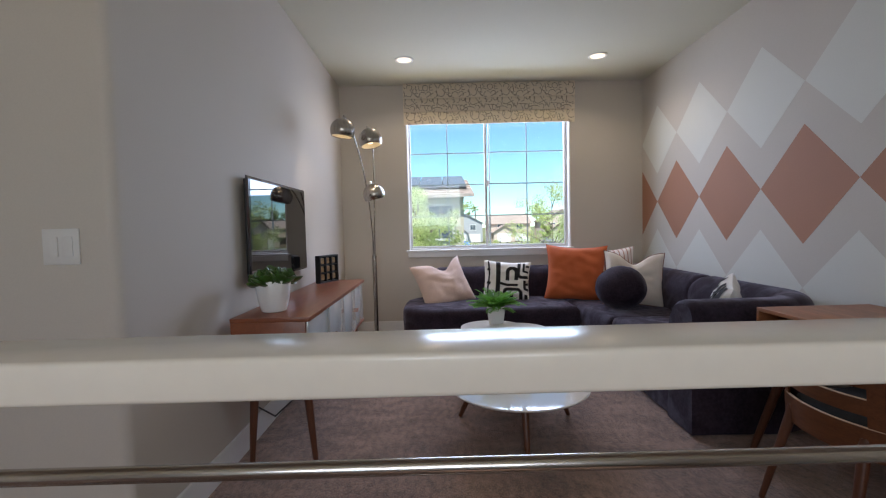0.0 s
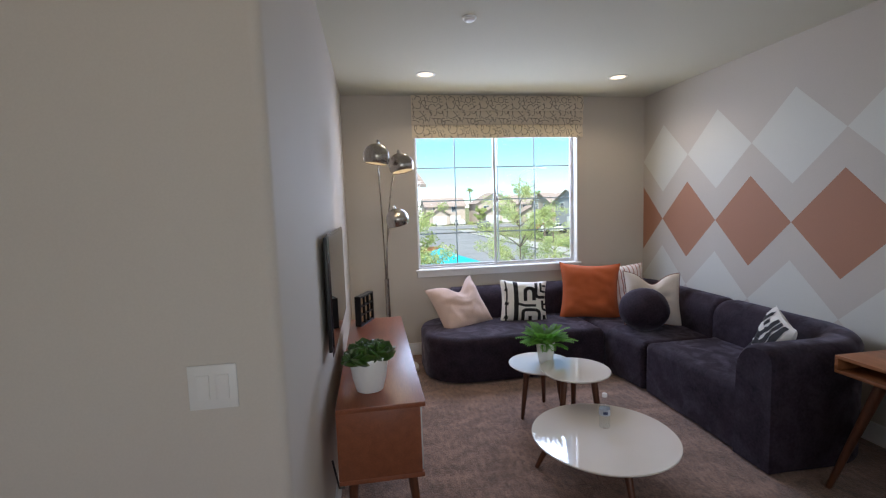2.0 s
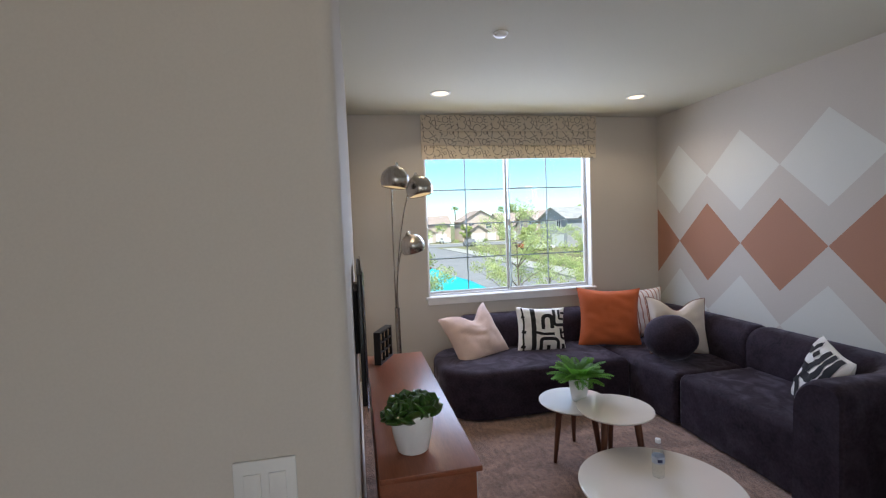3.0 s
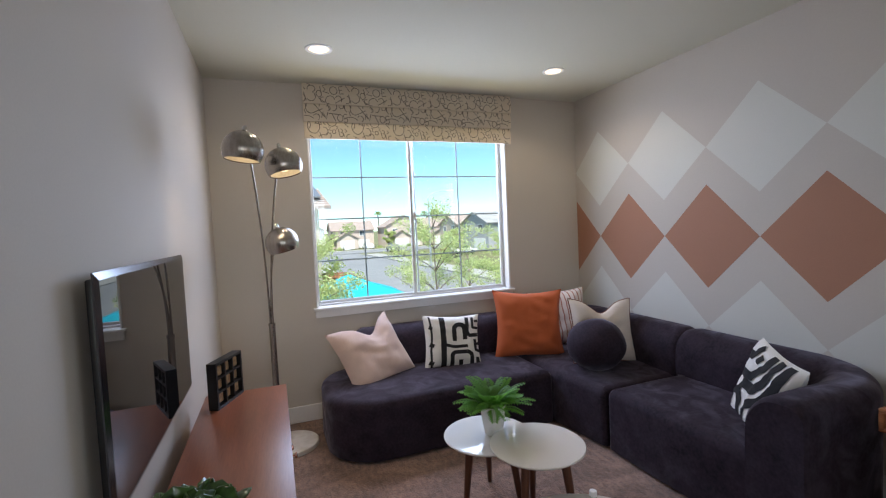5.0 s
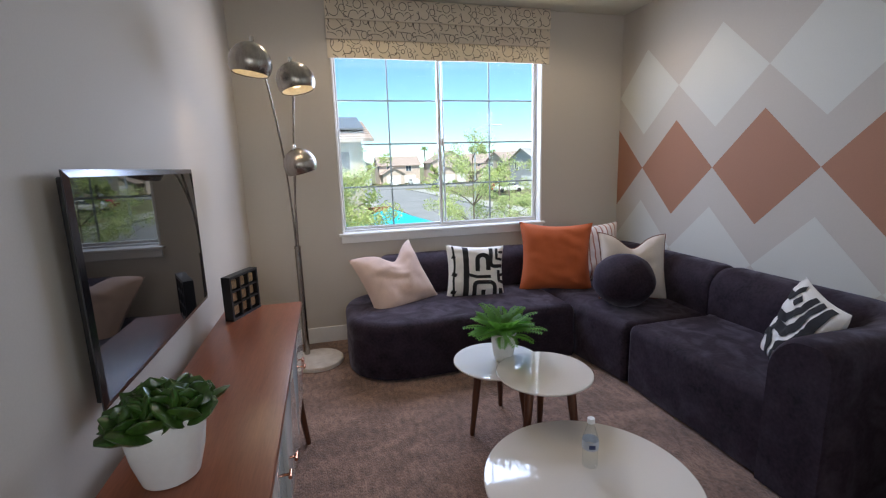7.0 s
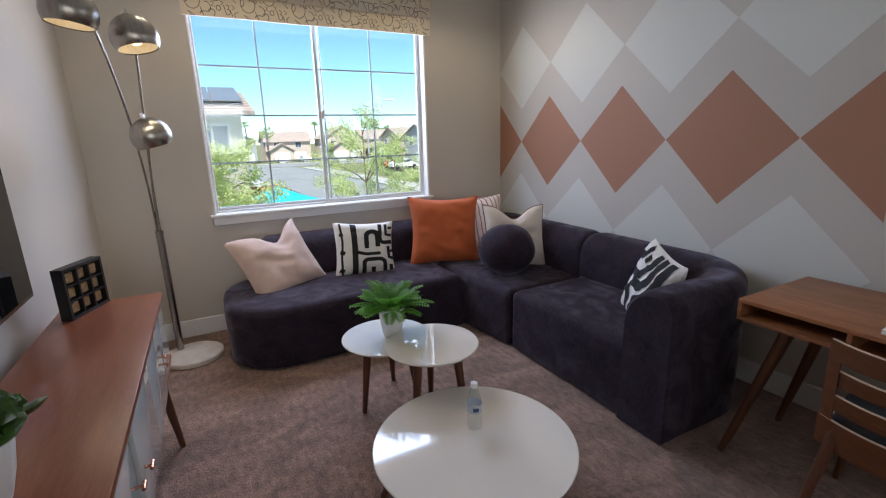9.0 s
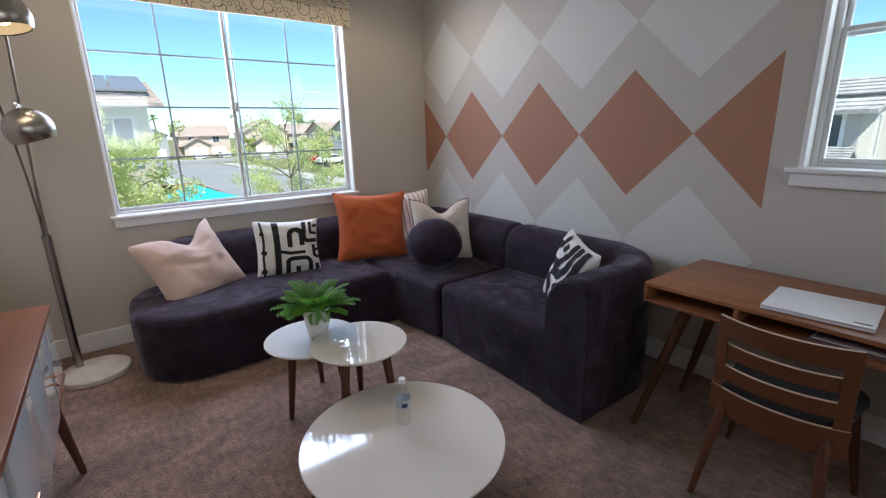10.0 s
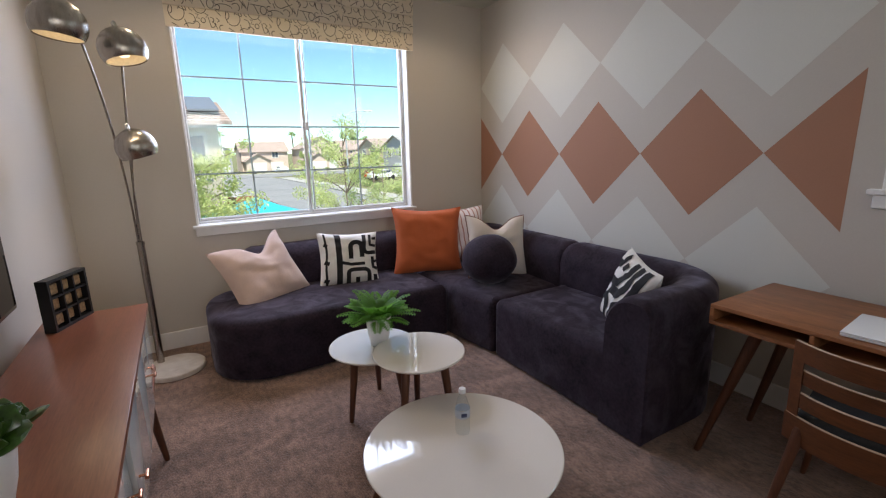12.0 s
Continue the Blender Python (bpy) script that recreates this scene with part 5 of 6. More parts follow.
# pen holder
mp_ = Matrix.Translation((2.00, 1.385, DZ1)) @ Euler((0, 0, radians(-12))).to_matrix().to_4x4()
cup = thing("pen_holder", (2.00, 1.385, DZ1), "white ceramic pen holder lettered WRITE", "pen holder")
bm = bmesh.new()
rows = []
for s, z in ((0.92, 0.0), (0.96, 0.004), (1.0, 0.075), (0.99, 0.078), (0.95, 0.075), (0.90, 0.006)):
    rows.append([bm.verts.new(mp_ @ Vector((0.034 * s * (abs(math.cos(a)) ** 0.6) * (1 if math.cos(a) > 0 else -1), 0.068 * s * (abs(math.sin(a)) ** 0.45) * (1 if math.sin(a) > 0 else -1), z))) for a in (2 * math.pi * k / 40 for k in range(40))])
for a, b in zip(rows, rows[1:]):
    for k in range(40):
        bm.faces.new((a[k], a[(k + 1) % 40], b[(k + 1) % 40], b[k]))
bm.faces.new(rows[0][::-1])
bm.faces.new(rows[-1])
part("cup", bm, CERAMIC, cup)
curve = bpy.data.curves.new("lettering", "FONT")
curve.body, curve.size, curve.extrude, curve.align_x = "WRITE", 0.034, 0.0006, "CENTER"
tmp = new("lettering", curve)
bpy.context.view_layer.update()
me = bpy.data.meshes.new_from_object(tmp.evaluated_get(bpy.context.evaluated_depsgraph_get()))
bpy.data.objects.remove(tmp)
me.transform(mp_ @ Matrix.Translation((-0.0338, 0.004, 0.030)) @ Euler((radians(90), 0, radians(-90))).to_matrix().to_4x4() @ Matrix.Diagonal((0.8, 1, 1, 1)))
me.materials.append(INK)
word = new("lettering", me)
word.parent, word.matrix_parent_inverse = cup, cup.matrix_basis.inverted()
for (x, y), (tx, ty) in (((2.005, 1.43), (2.0, 1.475)), ((1.995, 1.345), (2.015, 1.30))):
    solo("pen", tube([(x, y, DZ1 + 0.008), (tx, ty, DZ1 + 0.118)], 0.004, 8), BLACK, "black pen standing in the holder", "pen", "pens")

# ---- chair ----
CHX, CHY = 1.60, 1.69
mc = Matrix.Translation((CHX, CHY, -0.0)) @ Euler((0, 0, radians(2))).to_matrix().to_4x4()
chair = thing("desk_chair", (CHX, CHY, 0), "bent plywood chair with slotted back and dark seat", "chair")


def bent_panel(z0, z1, half, thick=0.011, n=20):
    """A strip of bent plywood that wraps the sitter's back; the chair faces +x."""
    bm = bmesh.new()
    rows = []
    for i in range(n + 1):
        s = 2 * i / n - 1
        y = half * s
        x = -0.215 + 0.055 * abs(s) ** 2.2
        rows.append([bm.verts.new(mc @ Vector((x + dx - 0.10 * (z - 0.75) * 0.6, y, z))) for dx, z in ((0, z0), (thick, z0), (thick, z1), (0, z1))])
    for a, b in zip(rows, rows[1:]):
        for k in range(4):
            bm.faces.new((a[k], a[(k + 1) % 4], b[(k + 1) % 4], b[k]))
    bm.faces.new(rows[0][::-1])
    bm.faces.new(rows[-1])
    return bm


bars = ((0.672, 0.742, 0.205), (0.588, 0.640, 0.195), (0.494, 0.550, 0.200), (0.345, 0.453, 0.210))
for z0, z1, hf in bars:
    part("back_panel", bent_panel(z0, z1, hf), CHAIRWOOD, chair)
    part("panel_edge", bent_panel(z1 - 0.0005, z1 + 0.0025, hf * 0.985, 0.0105), EDGEWOOD, chair, "pale plywood edge")
for s in (-1, 1):
    bm = bmesh.new()
    rows = []
    for z in (0.375, 0.50, 0.62, 0.742):
        rows.append([bm.verts.new(mc @ Vector((-0.215 + 0.055 * (abs(y) / 0.205) ** 2.2 + dx - 0.06 * (z - 0.75), s * y, z))) for dx, y in ((0, 0.165), (0.010, 0.165), (0.010, 0.205), (0, 0.205))])
    for a, b in zip(rows, rows[1:]):
        for k in range(4):
            bm.faces.new((a[k], a[(k + 1) % 4], b[(k + 1) % 4], b[k]))
    bm.faces.new(rows[0][::-1])
    bm.faces.new(rows[-1])
    part("back_stile", bm, CHAIRWOOD, chair)
bm = prism(dense(outline([(-0.15, -0.175, 0.06), (0.225, -0.225, 0.08), (0.225, 0.225, 0.08), (-0.15, 0.175, 0.06)], 8), 0.05), 0.412, 0.457, 0.022, crown=0.008)
part("seat", transform(bm, mc), SEATFAB, chair, "dark upholstered seat pad")
bm = prism(dense(outline([(-0.175, -0.17, 0.05), (0.21, -0.21, 0.06), (0.21, 0.21, 0.06), (-0.175, 0.17, 0.05)], 6), 0.06), 0.384, 0.415, 0.006)
part("seat_frame", transform(bm, mc), CHAIRWOOD, chair)
for (x, y), (fx, fy) in (((-0.15, 0.15), (-0.25, 0.195)), ((-0.15, -0.15), (-0.25, -0.195)), ((0.17, 0.17), (0.225, 0.225)), ((0.17, -0.17), (0.225, -0.225))):
    part("leg", leg(mc @ Vector((x, y, 0.41)), mc @ Vector((fx, fy, 0)), 0.021, 0.012), LEGWOOD, chair)

# ---- outdoors ----
G = -2.9
bm = bmesh.new()
q = [bm.verts.new(p) for p in ((-1500, -600, G - 0.12), (1500, -600, G - 0.12), (1500, 2500, G - 0.12), (-1500, 2500, G - 0.12))]
bm.faces.new(q)
solo("ground", bm, GRASS, "dry grassy ground of the neighbourhood", "ground", kind="structure", is_smooth=False)


def ribbon(name, pts, half, z, mat, label, thick=0.3):
    """A strip of ground surface along a centre line of (x, y)."""
    bm = bmesh.new()
    rows = []
    P = [Vector(p) for p in pts]
    for i, p in enumerate(P):
        d = (P[min(i + 1, len(P) - 1)] - P[max(i - 1, 0)]).normalized()
        s = Vector((-d.y, d.x)) * half
        rows.append([bm.verts.new((p.x + k * s.x, p.y + k * s.y, zz)) for k, zz in ((-1, z), (1, z), (1, z - thick), (-1, z - thick))])
    for a, b in zip(rows, rows[1:]):
        for k in range(4):
            bm.faces.new((a[k], a[(k + 1) % 4], b[(k + 1) % 4], b[k]))
    bm.faces.new(rows[0][::-1])
    bm.faces.new(rows[-1])
    return solo(name, bm, mat, label, name, kind="structure", is_smooth=False)


line = [(10.5 + 0.00012 * max(0, y - 40) ** 2 * 20 / 10 * -1, y) for y in range(-60, 96, 6)]
ribbon("road", line, 5.0, G, ASPHALT, "grey asphalt residential street")
ribbon("cross_road", [(-90, 99), (-40, 98), (0, 96), (40, 99), (120, 108)], 5.0, G + 0.004, ASPHALT, "grey asphalt street at the junction")
ribbon("pavement", [(x + 6.4, y) for x, y in line if y < 90], 1.3, G + 0.13, CONCRETE, "pale concrete pavement along the street")
ribbon("pavement_near", [(x - 5.6, y) for x, y in line if y < 88], 0.6, G + 0.13, CONCRETE, "pale concrete pavement along the street")
ribbon("pavement_far", [(-90, 105.5), (-40, 104.5), (0, 102.5), (40, 105.5), (120, 114.5)], 1.4, G + 0.13, CONCRETE, "pale concrete pavement of the far street")


def house(x, y, w, d, eave, ridge, wall, tile, label, turn=0.0, ridge_along="x", panels=(), windows=(), garage=None, sill=OUTTRIM):
    """A stucco house with a gabled tile roof. (x, y): middle of its front; w: along the front; d: depth. Windows: (u, z, width, height) on the front, g: on the gable end."""
    ob = thing("house", (x, y, G), label, "house", "houses of the neighbourhood")
    m = Matrix.Translation((x, y, G)) @ Euler((0, 0, radians(turn))).to_matrix().to_4x4()
    bm = bmesh.new()
    ov = 0.45
    if ridge_along == "x":
        prof = [(0, 0), (d, 0), (d, eave), (d / 2, ridge), (0, eave)]
        a, b = [bm.verts.new(m @ Vector((-w / 2, p, z))) for p, z in prof], [bm.verts.new(m @ Vector((w / 2, p, z))) for p, z in prof]
    else:
        prof = [(-w / 2, 0), (w / 2, 0), (w / 2, eave), (0, ridge), (-w / 2, eave)]
        a, b = [bm.verts.new(m @ Vector((p, 0, z))) for p, z in prof], [bm.verts.new(m @ Vector((p, d, z))) for p, z in prof]
    for k in range(5):
        bm.faces.new((a[k - 1], a[k], b[k], b[k - 1]))
    bm.faces.new(a[::-1])
    bm.faces.new(b)
    part("wall", bm, wall, ob, is_smooth=False)
    run = d / 2 if ridge_along == "x" else w / 2
    slope = (ridge - eave) / run
    for s in (-1, 1):
        bm = bmesh.new()
        lo_, hi_ = eave - ov * slope, ridge
        n = 9
        for k in range(n):      # courses of tiles, each stepped over the one below
            t0, t1 = k / n, (k + 1) / n
            z0, z1 = lo_ + (hi_ - lo_) * t0 + 0.10, lo_ + (hi_ - lo_) * t1 + 0.05
            h0, h1 = (run + ov) * (1 - t0), (run + ov) * (1 - t1)
            L = (w if ridge_along == "x" else d) / 2 + ov
            if ridge_along == "x":
                c = [(-L, d / 2 + s * h0, z0), (L, d / 2 + s * h0, z0), (L, d / 2 + s * h1, z1), (-L, d / 2 + s * h1, z1)]
            else:
                c = [(s * h0, d / 2 - L, z0), (s * h0, d / 2 + L, z0), (s * h1, d / 2 + L, z1), (s * h1, d / 2 - L, z1)]
            up, dn = [bm.verts.new(m @ Vector(p)) for p in c], [bm.verts.new(m @ (Vector(p) - Vector((0, 0, 0.14)))) for p in c]
            bm.faces.new(up)
            bm.faces.new(dn[::-1])
            for i in range(4):
                bm.faces.new((up[i - 1], up[i], dn[i], dn[i - 1]))
        part("roof", bm, tile, ob, is_smooth=False)
    for u, z, ww, hh, *side in windows:
        face = side[0] if side else "f"
        mm = m if face == "f" else m @ Matrix.Translation((w / 2 if face == "r" else -w / 2, d / 2, 0)) @ Euler((0, 0, radians(90 if face == "r" else -90))).to_matrix().to_4x4()
        bm = bmesh.new()
        for s in ((u - ww / 2 - 0.12, u + ww / 2 + 0.12, -0.06, 0.02, z - 0.12, z), (u - ww / 2 - 0.12, u + ww / 2 + 0.12, -0.06, 0.02, z + hh, z + hh + 0.12), (u - ww / 2 - 0.12, u - ww / 2, -0.06, 0.02, z, z + hh), (u + ww / 2, u + ww / 2 + 0.12, -0.06, 0.02, z, z + hh), (u - 0.03, u + 0.03, -0.045, 0.02, z, z + hh)):
            box(*s, bm=bm, m=mm)
        wd = part("window", bm, sill, ob, is_smooth=False)
        part("pane", box(u - ww / 2, u + ww / 2, -0.02, 0.01, z, z + hh, m=mm), DARKWIN, wd, is_smooth=False)
    if garage:
        u, ww = garage
        part("garage_door", box(u - ww / 2, u + ww / 2, -0.05, 0.02, 0.0, 2.2, m=m), OUTTRIM, ob, is_smooth=False)
    for u0, u1, s0, s1 in panels:        # solar panels on the front slope
        n = max(1, round((u1 - u0) / 1.1))
        for k in range(n):
            ua, ub = u0 + (u1 - u0) * k / n + 0.02, u0 + (u1 - u0) * (k + 1) / n - 0.02
            bm = bmesh.new()
            c = [(ua, run * s0 * 1.0, eave + slope * run * s0 + 0.30), (ub, run * s0, eave + slope * run * s0 + 0.30), (ub, run * s1, eave + slope * run * s1 + 0.30), (ua, run * s1, eave + slope * run * s1 + 0.30)]
            up, dn = [bm.verts.new(m @ Vector(p)) for p in c], [bm.verts.new(m @ (Vector(p) - Vector((0, 0, 0.06)))) for p in c]
            bm.faces.new(up)
            bm.faces.new(dn[::-1])
            for i in range(4):
                bm.faces.new((up[i - 1], up[i], dn[i], dn[i - 1]))
            part("solar_panel", bm, SOLAR, ob, is_smooth=False)
    return ob


house(-5.45, 19.5, 13.1, 9.0, 5.5, 6.55, STUCCO_TAN, TILE_PINK, "tan stucco neighbour house with solar panels on its tile roof", panels=((-5.0, 6.75, 0.15, 0.90),), windows=((5.55, 3.6, 1.0, 1.4), (3.0, 3.6, 1.8, 1.3), (-1.0, 3.6, 1.6, 1.3), (4.2, 0.8, 1.6, 1.5)), sill=STUCCO_PALE)
house(20.0, 9.6, 8.6, 8.5, 4.72, 5.95, STUCCO_PALE, TILE_GREY, "pale stucco house with grey tile roof beyond the desk window", turn=-90, windows=((3.45, 3.5, 0.7, 1.05), (-1.0, 2.9, 1.4, 1.3), (-2.0, 3.0, 0.5, 1.5, "r")), panels=((-1.5, 2.6, 0.35, 0.9),))
house(18.7, 8.15, 5.0, 1.3, 3.05, 3.45, STUCCO_PALE, TILE_GREY, "low tiled porch wing of the pale house", turn=-90)
house(36.0, 9.6, 5.2, 8.0, 4.55, 5.25, STUCCO_PALE, TILE_PINK, "pale stucco house with a low rose tile roof", turn=-90, windows=((0.5, 2.9, 1.2, 1.2),))
house(42.0, 0.7, 10, 9, 4.4, 5.6, STUCCO_OCHRE, TILE_PINK, "ochre stucco house with rose tile roof", turn=-90, windows=((0, 2.9, 1.4, 1.3), (3.2, 2.9, 1.2, 1.3), (-3, 2.9, 1.2, 1.3)))
far = (
    (7.0, 118, 9, 10, 5.2, 7.6, STUCCO_GREY, TILE_GREY, "y", "grey gabled house across the junction"),
    (19.5, 122, 11, 10, 4.9, 7.2, STUCCO_PINK, TILE_PINK, "x", "rose stucco house with a tiled roof across the junction"),
    (32.0, 116, 10, 10, 5.4, 8.2, STUCCO_PINK, TILE_PINK, "y", "rose gabled house across the junction"),
    (45.0, 121, 12, 10, 5.0, 7.4, STUCCO_TAN, TILE_PINK, "x", "tan stucco house with a tiled roof across the junction"),
    (-9.0, 120, 11, 10, 5.0, 7.4, STUCCO_TAN, TILE_GREY, "x", "tan stucco house with grey tiles across the junction"),
    (60.0, 118, 11, 10, 5.2, 7.8, STUCCO_GREY, TILE_GREY, "y", "grey gabled house farther along the far street"),
)
for x, y, w, d, e, r, wm, tm, al, lab in far:
    house(x, y, w, d, e, r, wm, tm, lab, ridge_along=al, windows=((-w * 0.25, 3.3, 1.4, 1.3), (w * 0.22, 3.3, 1.4, 1.3)), garage=(w * 0.18, 4.6))
    house(x - w * 0.22, y - 5.0, w * 0.5, 6.0, 2.7, 4.3, wm, tm, "tiled garage wing of a house across the junction", ridge_along="y", garage=(0, 3.6))
for x, y, wm, tm, lab in ((33, 58, STUCCO_PALE, TILE_GREY, "pale gabled house along the street"), (34, 76, STUCCO_GREY, TILE_GREY, "grey gabled house along the street"), (36, 94, STUCCO_TAN, TILE_PINK, "tan gabled house along the street")):
    house(x, y, 11, 11, 5.0, 7.0, wm, tm, lab, turn=-90, ridge_along="y", windows=((-2.4, 3.3, 1.5, 1.3), (2.4, 3.3, 1.5, 1.3)), garage=(2.0, 4.6))

# wooden fence of the back yard
fence = thing("fence", (3.8, 25, G), "reddish-brown wooden board fence of the back yard", "fence")
def fence_run(x0, y0, x1, y1, n):
    mf = Matrix.Translation((x0, y0, G)) @ Euler((0, 0, math.atan2(y1 - y0, x1 - x0))).to_matrix().to_4x4()
    L = math.hypot(x1 - x0, y1 - y0)
    for k in range(n):
        part("board", box(L * k / n + 0.006, L * (k + 1) / n - 0.006, -0.012, 0.012, -0.05, 1.8 + 0.02 * math.sin(k * 7.3), m=mf), FENCEWOOD, fence, is_smooth=False)
    for z in (0.35, 1.45):
        part("fence_rail", box(0, L, 0.012, 0.06, z, z + 0.09, m=mf), FENCEWOOD, fence, is_smooth=False)
fence_run(4.25, 16.0, 3.75, 31.0, 90)
fence_run(3.75, 31.0, -9.0, 31.6, 60)

# teal pop-up canopy in the yard
can = thing("canopy_tent", (1.55, 16.8, G), "bright teal pop-up canopy tent in the yard", "canopy")
cx, cy, hw, ze, zp = 1.70, 16.6, 1.9, G + 2.2, G + 3.0
bm = bmesh.new()
n = 8
ring0 = []
for sx, sy in ((-1, -1), (1, -1), (1, 1), (-1, 1)):
    ring0.append(bm.verts.new((cx + sx * hw, cy + sy * hw, ze)))
rim = [bm.verts.new((v.co.x, v.co.y, v.co.z - 0.22)) for v in ring0]
ring1 = [bm.verts.new((cx + (v.co.x - cx) * 0.45, cy + (v.co.y - cy) * 0.45, ze + 0.40)) for v in ring0]
peak = bm.verts.new((cx, cy, zp))
for k in range(4):
    bm.faces.new((ring0[k - 1], ring0[k], ring1[k], ring1[k - 1]))
    bm.faces.new((ring0[k - 1], rim[k - 1], rim[k], ring0[k]))
    bm.faces.new((ring1[k - 1], ring1[k], peak))
roof = part("canopy", bm, TEAL, can, is_smooth=False)
mod = roof.modifiers.new("thickness", "SOLIDIFY")
mod.thickness = 0.01
for sx in (-1, 1):
    for sy in (-1, 1):
        part("leg", tube([(cx + sx * (hw - 0.04), cy + sy * (hw - 0.04), G - 0.12), (cx + sx * (hw - 0.04), cy + sy * (hw - 0.04), ze)], 0.02, 8), STEEL, can)

# street lamp
sl = thing("street_lamp", (13.2, 41.2, G), "grey steel street lamp with a curved arm", "street lamp")
part("pole", tube([(13.2, 41.2, G - 0.1), (13.2, 41.2, 4.2)], [0.10, 0.06], 10), STEEL, sl)
part("arm", tube(bezier([(13.2, 41.2, 4.15), (13.25, 41.2, 4.8), (14.0, 41.2, 5.0), (15.2, 41.2, 5.0)], 10), 0.045, 8), STEEL, sl)
part("lamp_head", box(15.1, 15.8, 41.05, 41.35, 4.93, 5.06, 0.03), OUTTRIM, sl)


def crown_mesh(rng, blobs, count, size, droop=0.0):
    """Many small leaves round the limbs, one mesh."""
    verts, faces = [], []
    total = sum(b[3] ** 2 for b in blobs)
    for bx, by, bz, br in blobs:
        for _ in range(int(count * br * br / total)):
            v = Vector((rng.gauss(0, 1), rng.gauss(0, 1), rng.gauss(0, 1))).normalized() * br * (rng.random() ** 0.45)
            c = Vector((bx, by, bz)) + Vector((v.x, v.y, v.z * 0.8 - droop * rng.random()))
            a, b = Vector((rng.gauss(0, 1), rng.gauss(0, 1), rng.gauss(0, 1) - 0.4)).normalized(), Vector((rng.gauss(0, 1), rng.gauss(0, 1), rng.gauss(0, 1))).normalized()
            b = (b - a * a.dot(b)).normalized()
            s = size * rng.uniform(0.6, 1.3)
            i = len(verts)
            verts += [c - a * s, c + b * s * 0.36, c + a * s, c - b * s * 0.36]
            faces.append((i, i + 1, i + 2, i + 3))
    me = bpy.data.meshes.new("crown")
    me.from_pydata(verts, [], faces)
    return me


def tree(x, y, height, spread, seed, label, leaves=2600, size=0.07, mat=LEAF, base=G, trunk=0.07, limbs=14, low=0.32):
    rng = random.Random(seed)
    ob = thing("tree", (x, y, base), label, "tree", "trees outside")
    tips, bm = [], bmesh.new()
    top = Vector((x + rng.uniform(-0.15, 0.15), y + rng.uniform(-0.15, 0.15), base + height * 0.92))
    stem = bezier([(x, y, base - 0.15), (x + rng.uniform(-0.1, 0.1), y, base + height * 0.35), (top.x, top.y, base + height * 0.6), top], 10)
    tube(stem, [trunk * (1 - 0.085 * k) for k in range(11)], 8, bm=bm)
    blobs = []
    for k in range(limbs):
        t = low + (0.94 - low) * k / limbs
        p = stem[min(10, int(t * 10))]
        a = k * 2.4 + rng.uniform(-0.4, 0.4)
        L = spread * (1.1 - 0.65 * abs(t - 0.55)) * rng.uniform(0.7, 1.1)
        e = p + Vector((math.cos(a) * L, math.sin(a) * L, L * rng.uniform(0.35, 0.9)))
        tube(bezier([p, p.lerp(e, 0.3) + Vector((0, 0, 0.15 * L)), p.lerp(e, 0.7) + Vector((0, 0, 0.12 * L)), e], 5), [trunk * 0.4, trunk * 0.33, trunk * 0.26, trunk * 0.2, trunk * 0.14, trunk * 0.08], 5, bm=bm)
        for f in (0.45, 0.75, 1.0):
            q = p.lerp(e, f)
            blobs.append((q.x + rng.uniform(-0.1, 0.1), q.y + rng.uniform(-0.1, 0.1), q.z + 0.08 * L, spread * rng.uniform(0.14, 0.30)))
    blobs.append((top.x, top.y, top.z, spread * 0.22))
    part("trunk", bm, BARK, ob)
    me = crown_mesh(rng, blobs, leaves, size)
    me.materials.append(mat)
    cr = new("crown", me)
    cr.parent, cr.matrix_parent_inverse = ob, ob.matrix_basis.inverted()
    return ob


tree(-0.32, 9.2, 5.15, 0.95, 3, "young light green tree below the window", 24000, 0.034, limbs=34, trunk=0.045, low=0.40)
tree(-1.1, 8.6, 4.3, 0.85, 5, "young light green tree beside another", 13000, 0.034, limbs=24, trunk=0.045)
tree(2.75, 10.4, 5.4, 0.95, 8, "slender light green street tree with a thin trunk", 14000, 0.028, limbs=24, trunk=0.035)
tree(4.75, 10.7, 4.9, 0.85, 17, "young light green tree near the street corner", 12000, 0.030, limbs=24, trunk=0.04)
tree(4.6, 13.0, 4.2, 0.75, 12, "slender light green street tree", 5000, 0.030, limbs=20, trunk=0.035)
for k, (x, y, h, s) in enumerate(((24, 62, 4.2, 1.5), (48, 134, 8.0, 5.0), (26, 109, 4, 1.6), (0, 112, 6.0, 2.0), (58, 112, 8, 3.0), (8, 145, 10.2, 2.2))):
    tree(x, y, h, s, 30 + k, "leafy green garden tree far down the street", 7000, 0.085 * h ** 0.5, LEAFDARK if k % 2 else LEAF, limbs=9, trunk=0.14)
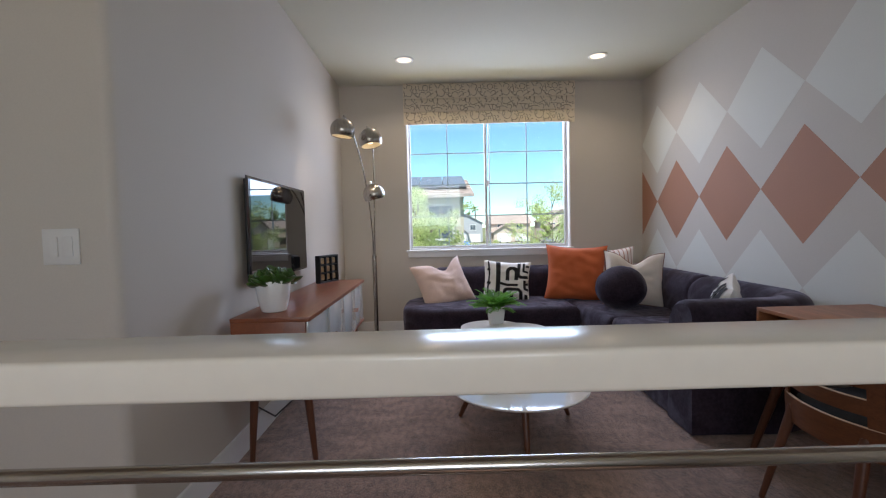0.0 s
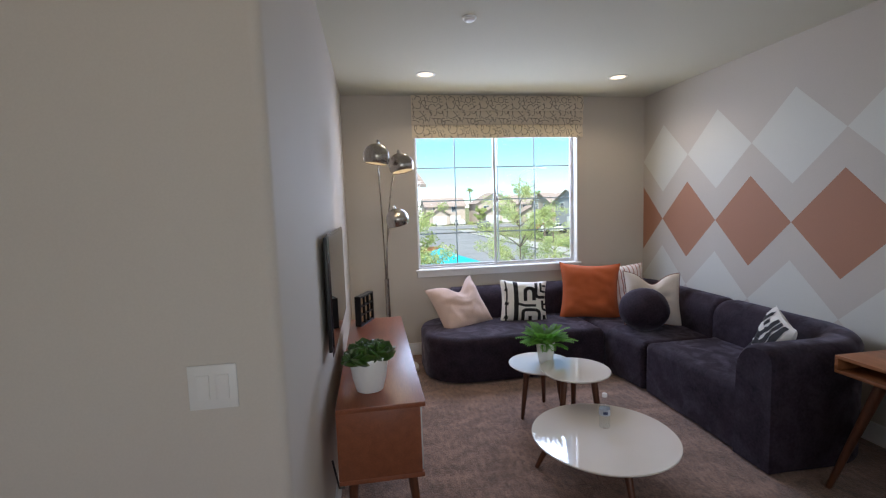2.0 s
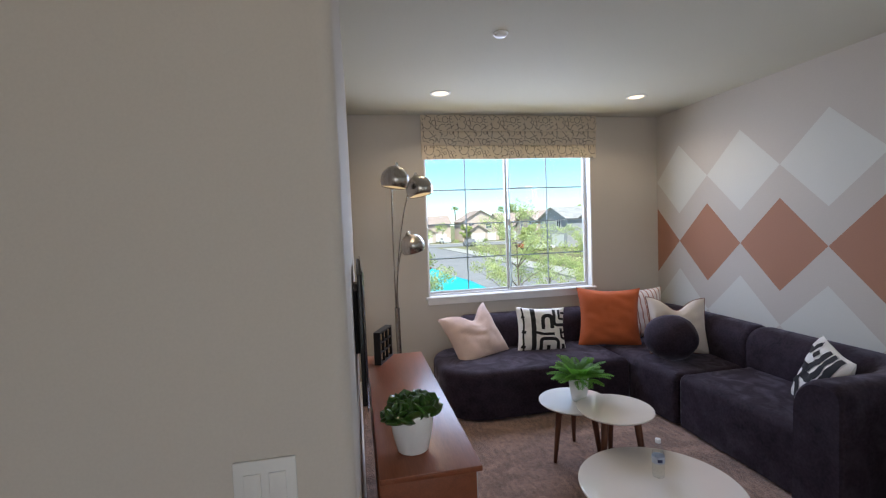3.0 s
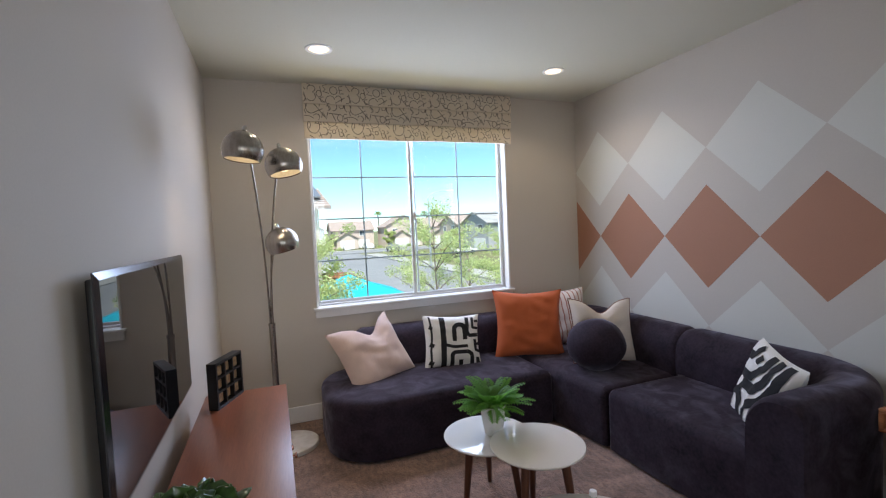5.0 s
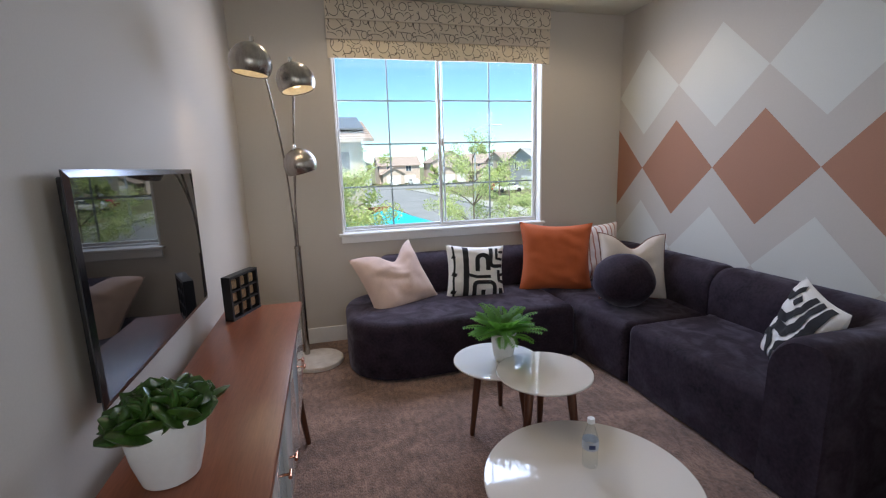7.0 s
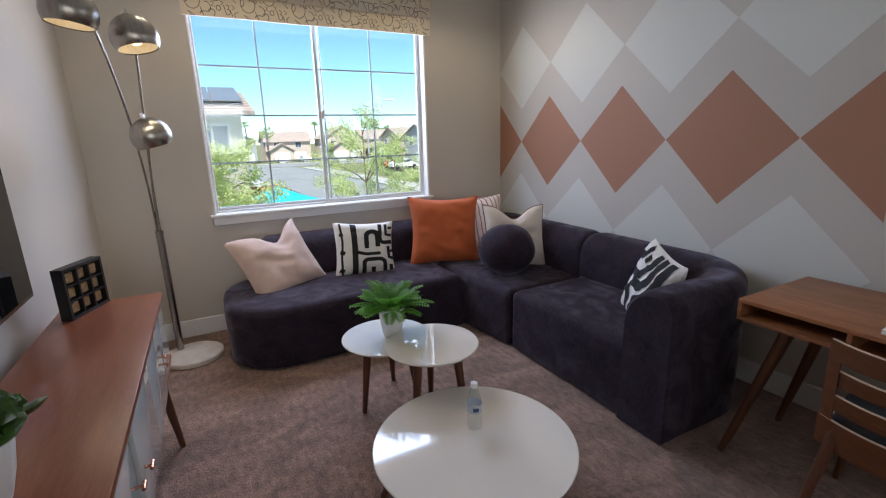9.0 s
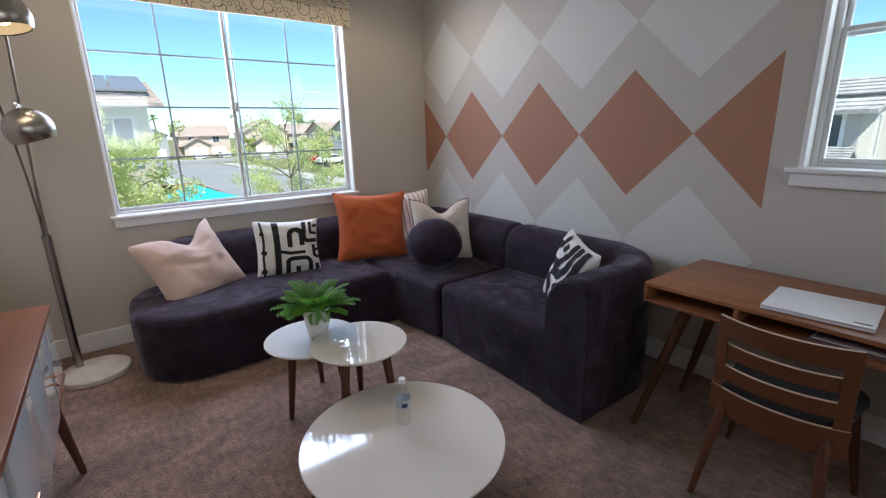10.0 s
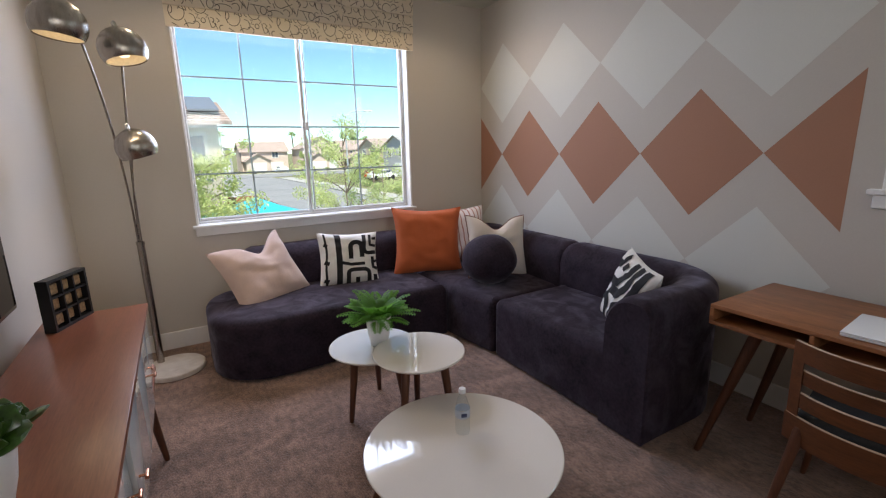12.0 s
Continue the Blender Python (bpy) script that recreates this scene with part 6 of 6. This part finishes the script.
for k, (x, y) in enumerate(((11, 135), (30, 138))):
    palm = thing("palm_tree", (x, y, G), "tall fan palm above the far roofs", "palm tree", "palms")
    part("trunk", tube([(x, y, G - 0.2), (x + 0.2, y, G + 5), (x, y, G + 9.5)], [0.28, 0.2, 0.17], 8), BARK, palm)
    rng = random.Random(60 + k)
    for i in range(16):
        a, up = i * 2.4, rng.uniform(-0.5, 1.1)
        d, sd = Vector((math.cos(a) * math.cos(up), math.sin(a) * math.cos(up), math.sin(up))), Vector((-math.sin(a), math.cos(a), 0))
        c = Vector((x, y, G + 9.4))
        bm = bmesh.new()
        vs = [c, c + d * 0.9 + sd * 0.45, c + d * 1.7 - Vector((0, 0, 0.35)), c + d * 0.9 - sd * 0.45]
        bm.faces.new([bm.verts.new(v) for v in vs])
        part("frond", bm, LEAFDARK, palm, is_smooth=False)
# shrubs along the pavements: leafy clumps
rng = random.Random(77)
for k, (x, y, s) in enumerate(((19.2, 44, 0.6), (20, 47, 0.7), (20.4, 52, 0.6), (21, 57, 0.7), (4.9, 35, 0.6), (4.6, 40, 0.7), (4.2, 46, 0.6), (3.0, 52, 0.8), (19.4, 38, 0.6), (20, 41, 0.5), (14, 108, 0.9), (24, 110, 0.9), (31, 109, 0.9), (2, 108, 0.9), (-6, 110, 0.9))):
    me = crown_mesh(rng, [(x + rng.uniform(-0.5, 0.5), y + rng.uniform(-0.8, 0.8), G + s * 0.45, s * rng.uniform(0.5, 0.8)) for _ in range(5)], 500, 0.11)
    me.materials.append(LEAF if k % 3 else LEAFDARK)
    tagged(new("shrub", me), "low leafy green shrub beside the pavement", "shrub", "shrubs")


def car(x, y, turn, paint, label):
    m = Matrix.Translation((x, y, G)) @ Euler((0, 0, radians(turn))).to_matrix().to_4x4()
    ob = thing("car", (x, y, G), label, "car", "parked cars")
    prof = [(-2.2, 0.35), (2.2, 0.35), (2.25, 0.75), (1.3, 0.92), (0.75, 1.45), (-1.0, 1.48), (-1.9, 0.98), (-2.25, 0.85)]
    bm = bmesh.new()
    a, b = [bm.verts.new(m @ Vector((px, -0.88 if z < 1.2 else -0.66, z))) for px, z in prof], [bm.verts.new(m @ Vector((px, 0.88 if z < 1.2 else 0.66, z))) for px, z in prof]
    for k in range(len(prof)):
        bm.faces.new((a[k - 1], a[k], b[k], b[k - 1]))
    bm.faces.new(a[::-1])
    bm.faces.new(b)
    part("body", bm, paint, ob, is_smooth=False)
    for s in (-1, 1):
        part("side_window", box(-1.35, 1.0, s * 0.80 - 0.03, s * 0.80 + 0.03, 1.0, 1.38, m=m), DARKWIN, ob, is_smooth=False)
        for px in (-1.4, 1.4):
            part("wheel", tube([m @ Vector((px, s * 0.72, 0.33)), m @ Vector((px, s * 0.92, 0.33))], 0.33, 14), TYRE, ob)


BLUECAR = material("blue_car_paint", (0.05, 0.16, 0.42), 0.25, vary=0.03, bump=0)
REDCAR = material("red_car_paint", (0.50, 0.03, 0.025), 0.25, vary=0.03, bump=0)
WHITECAR = material("white_car_paint", (0.75, 0.75, 0.75), 0.25, vary=0.03, bump=0)
car(4.9, 84, 90, BLUECAR, "blue parked car at the kerb")
car(27.5, 70, 0, REDCAR, "red car parked on a driveway")
car(27.5, 67, 0, WHITECAR, "white car parked on a driveway")
car(15.5, 107, 85, WHITECAR, "white car parked before a garage")
car(20.5, 108, 95, WHITECAR, "white car parked on a far driveway")
car(22.5, 92, 90, material("grey_car_paint", (0.2, 0.2, 0.21), 0.25, vary=0.03, bump=0), "grey car parked on a far driveway")
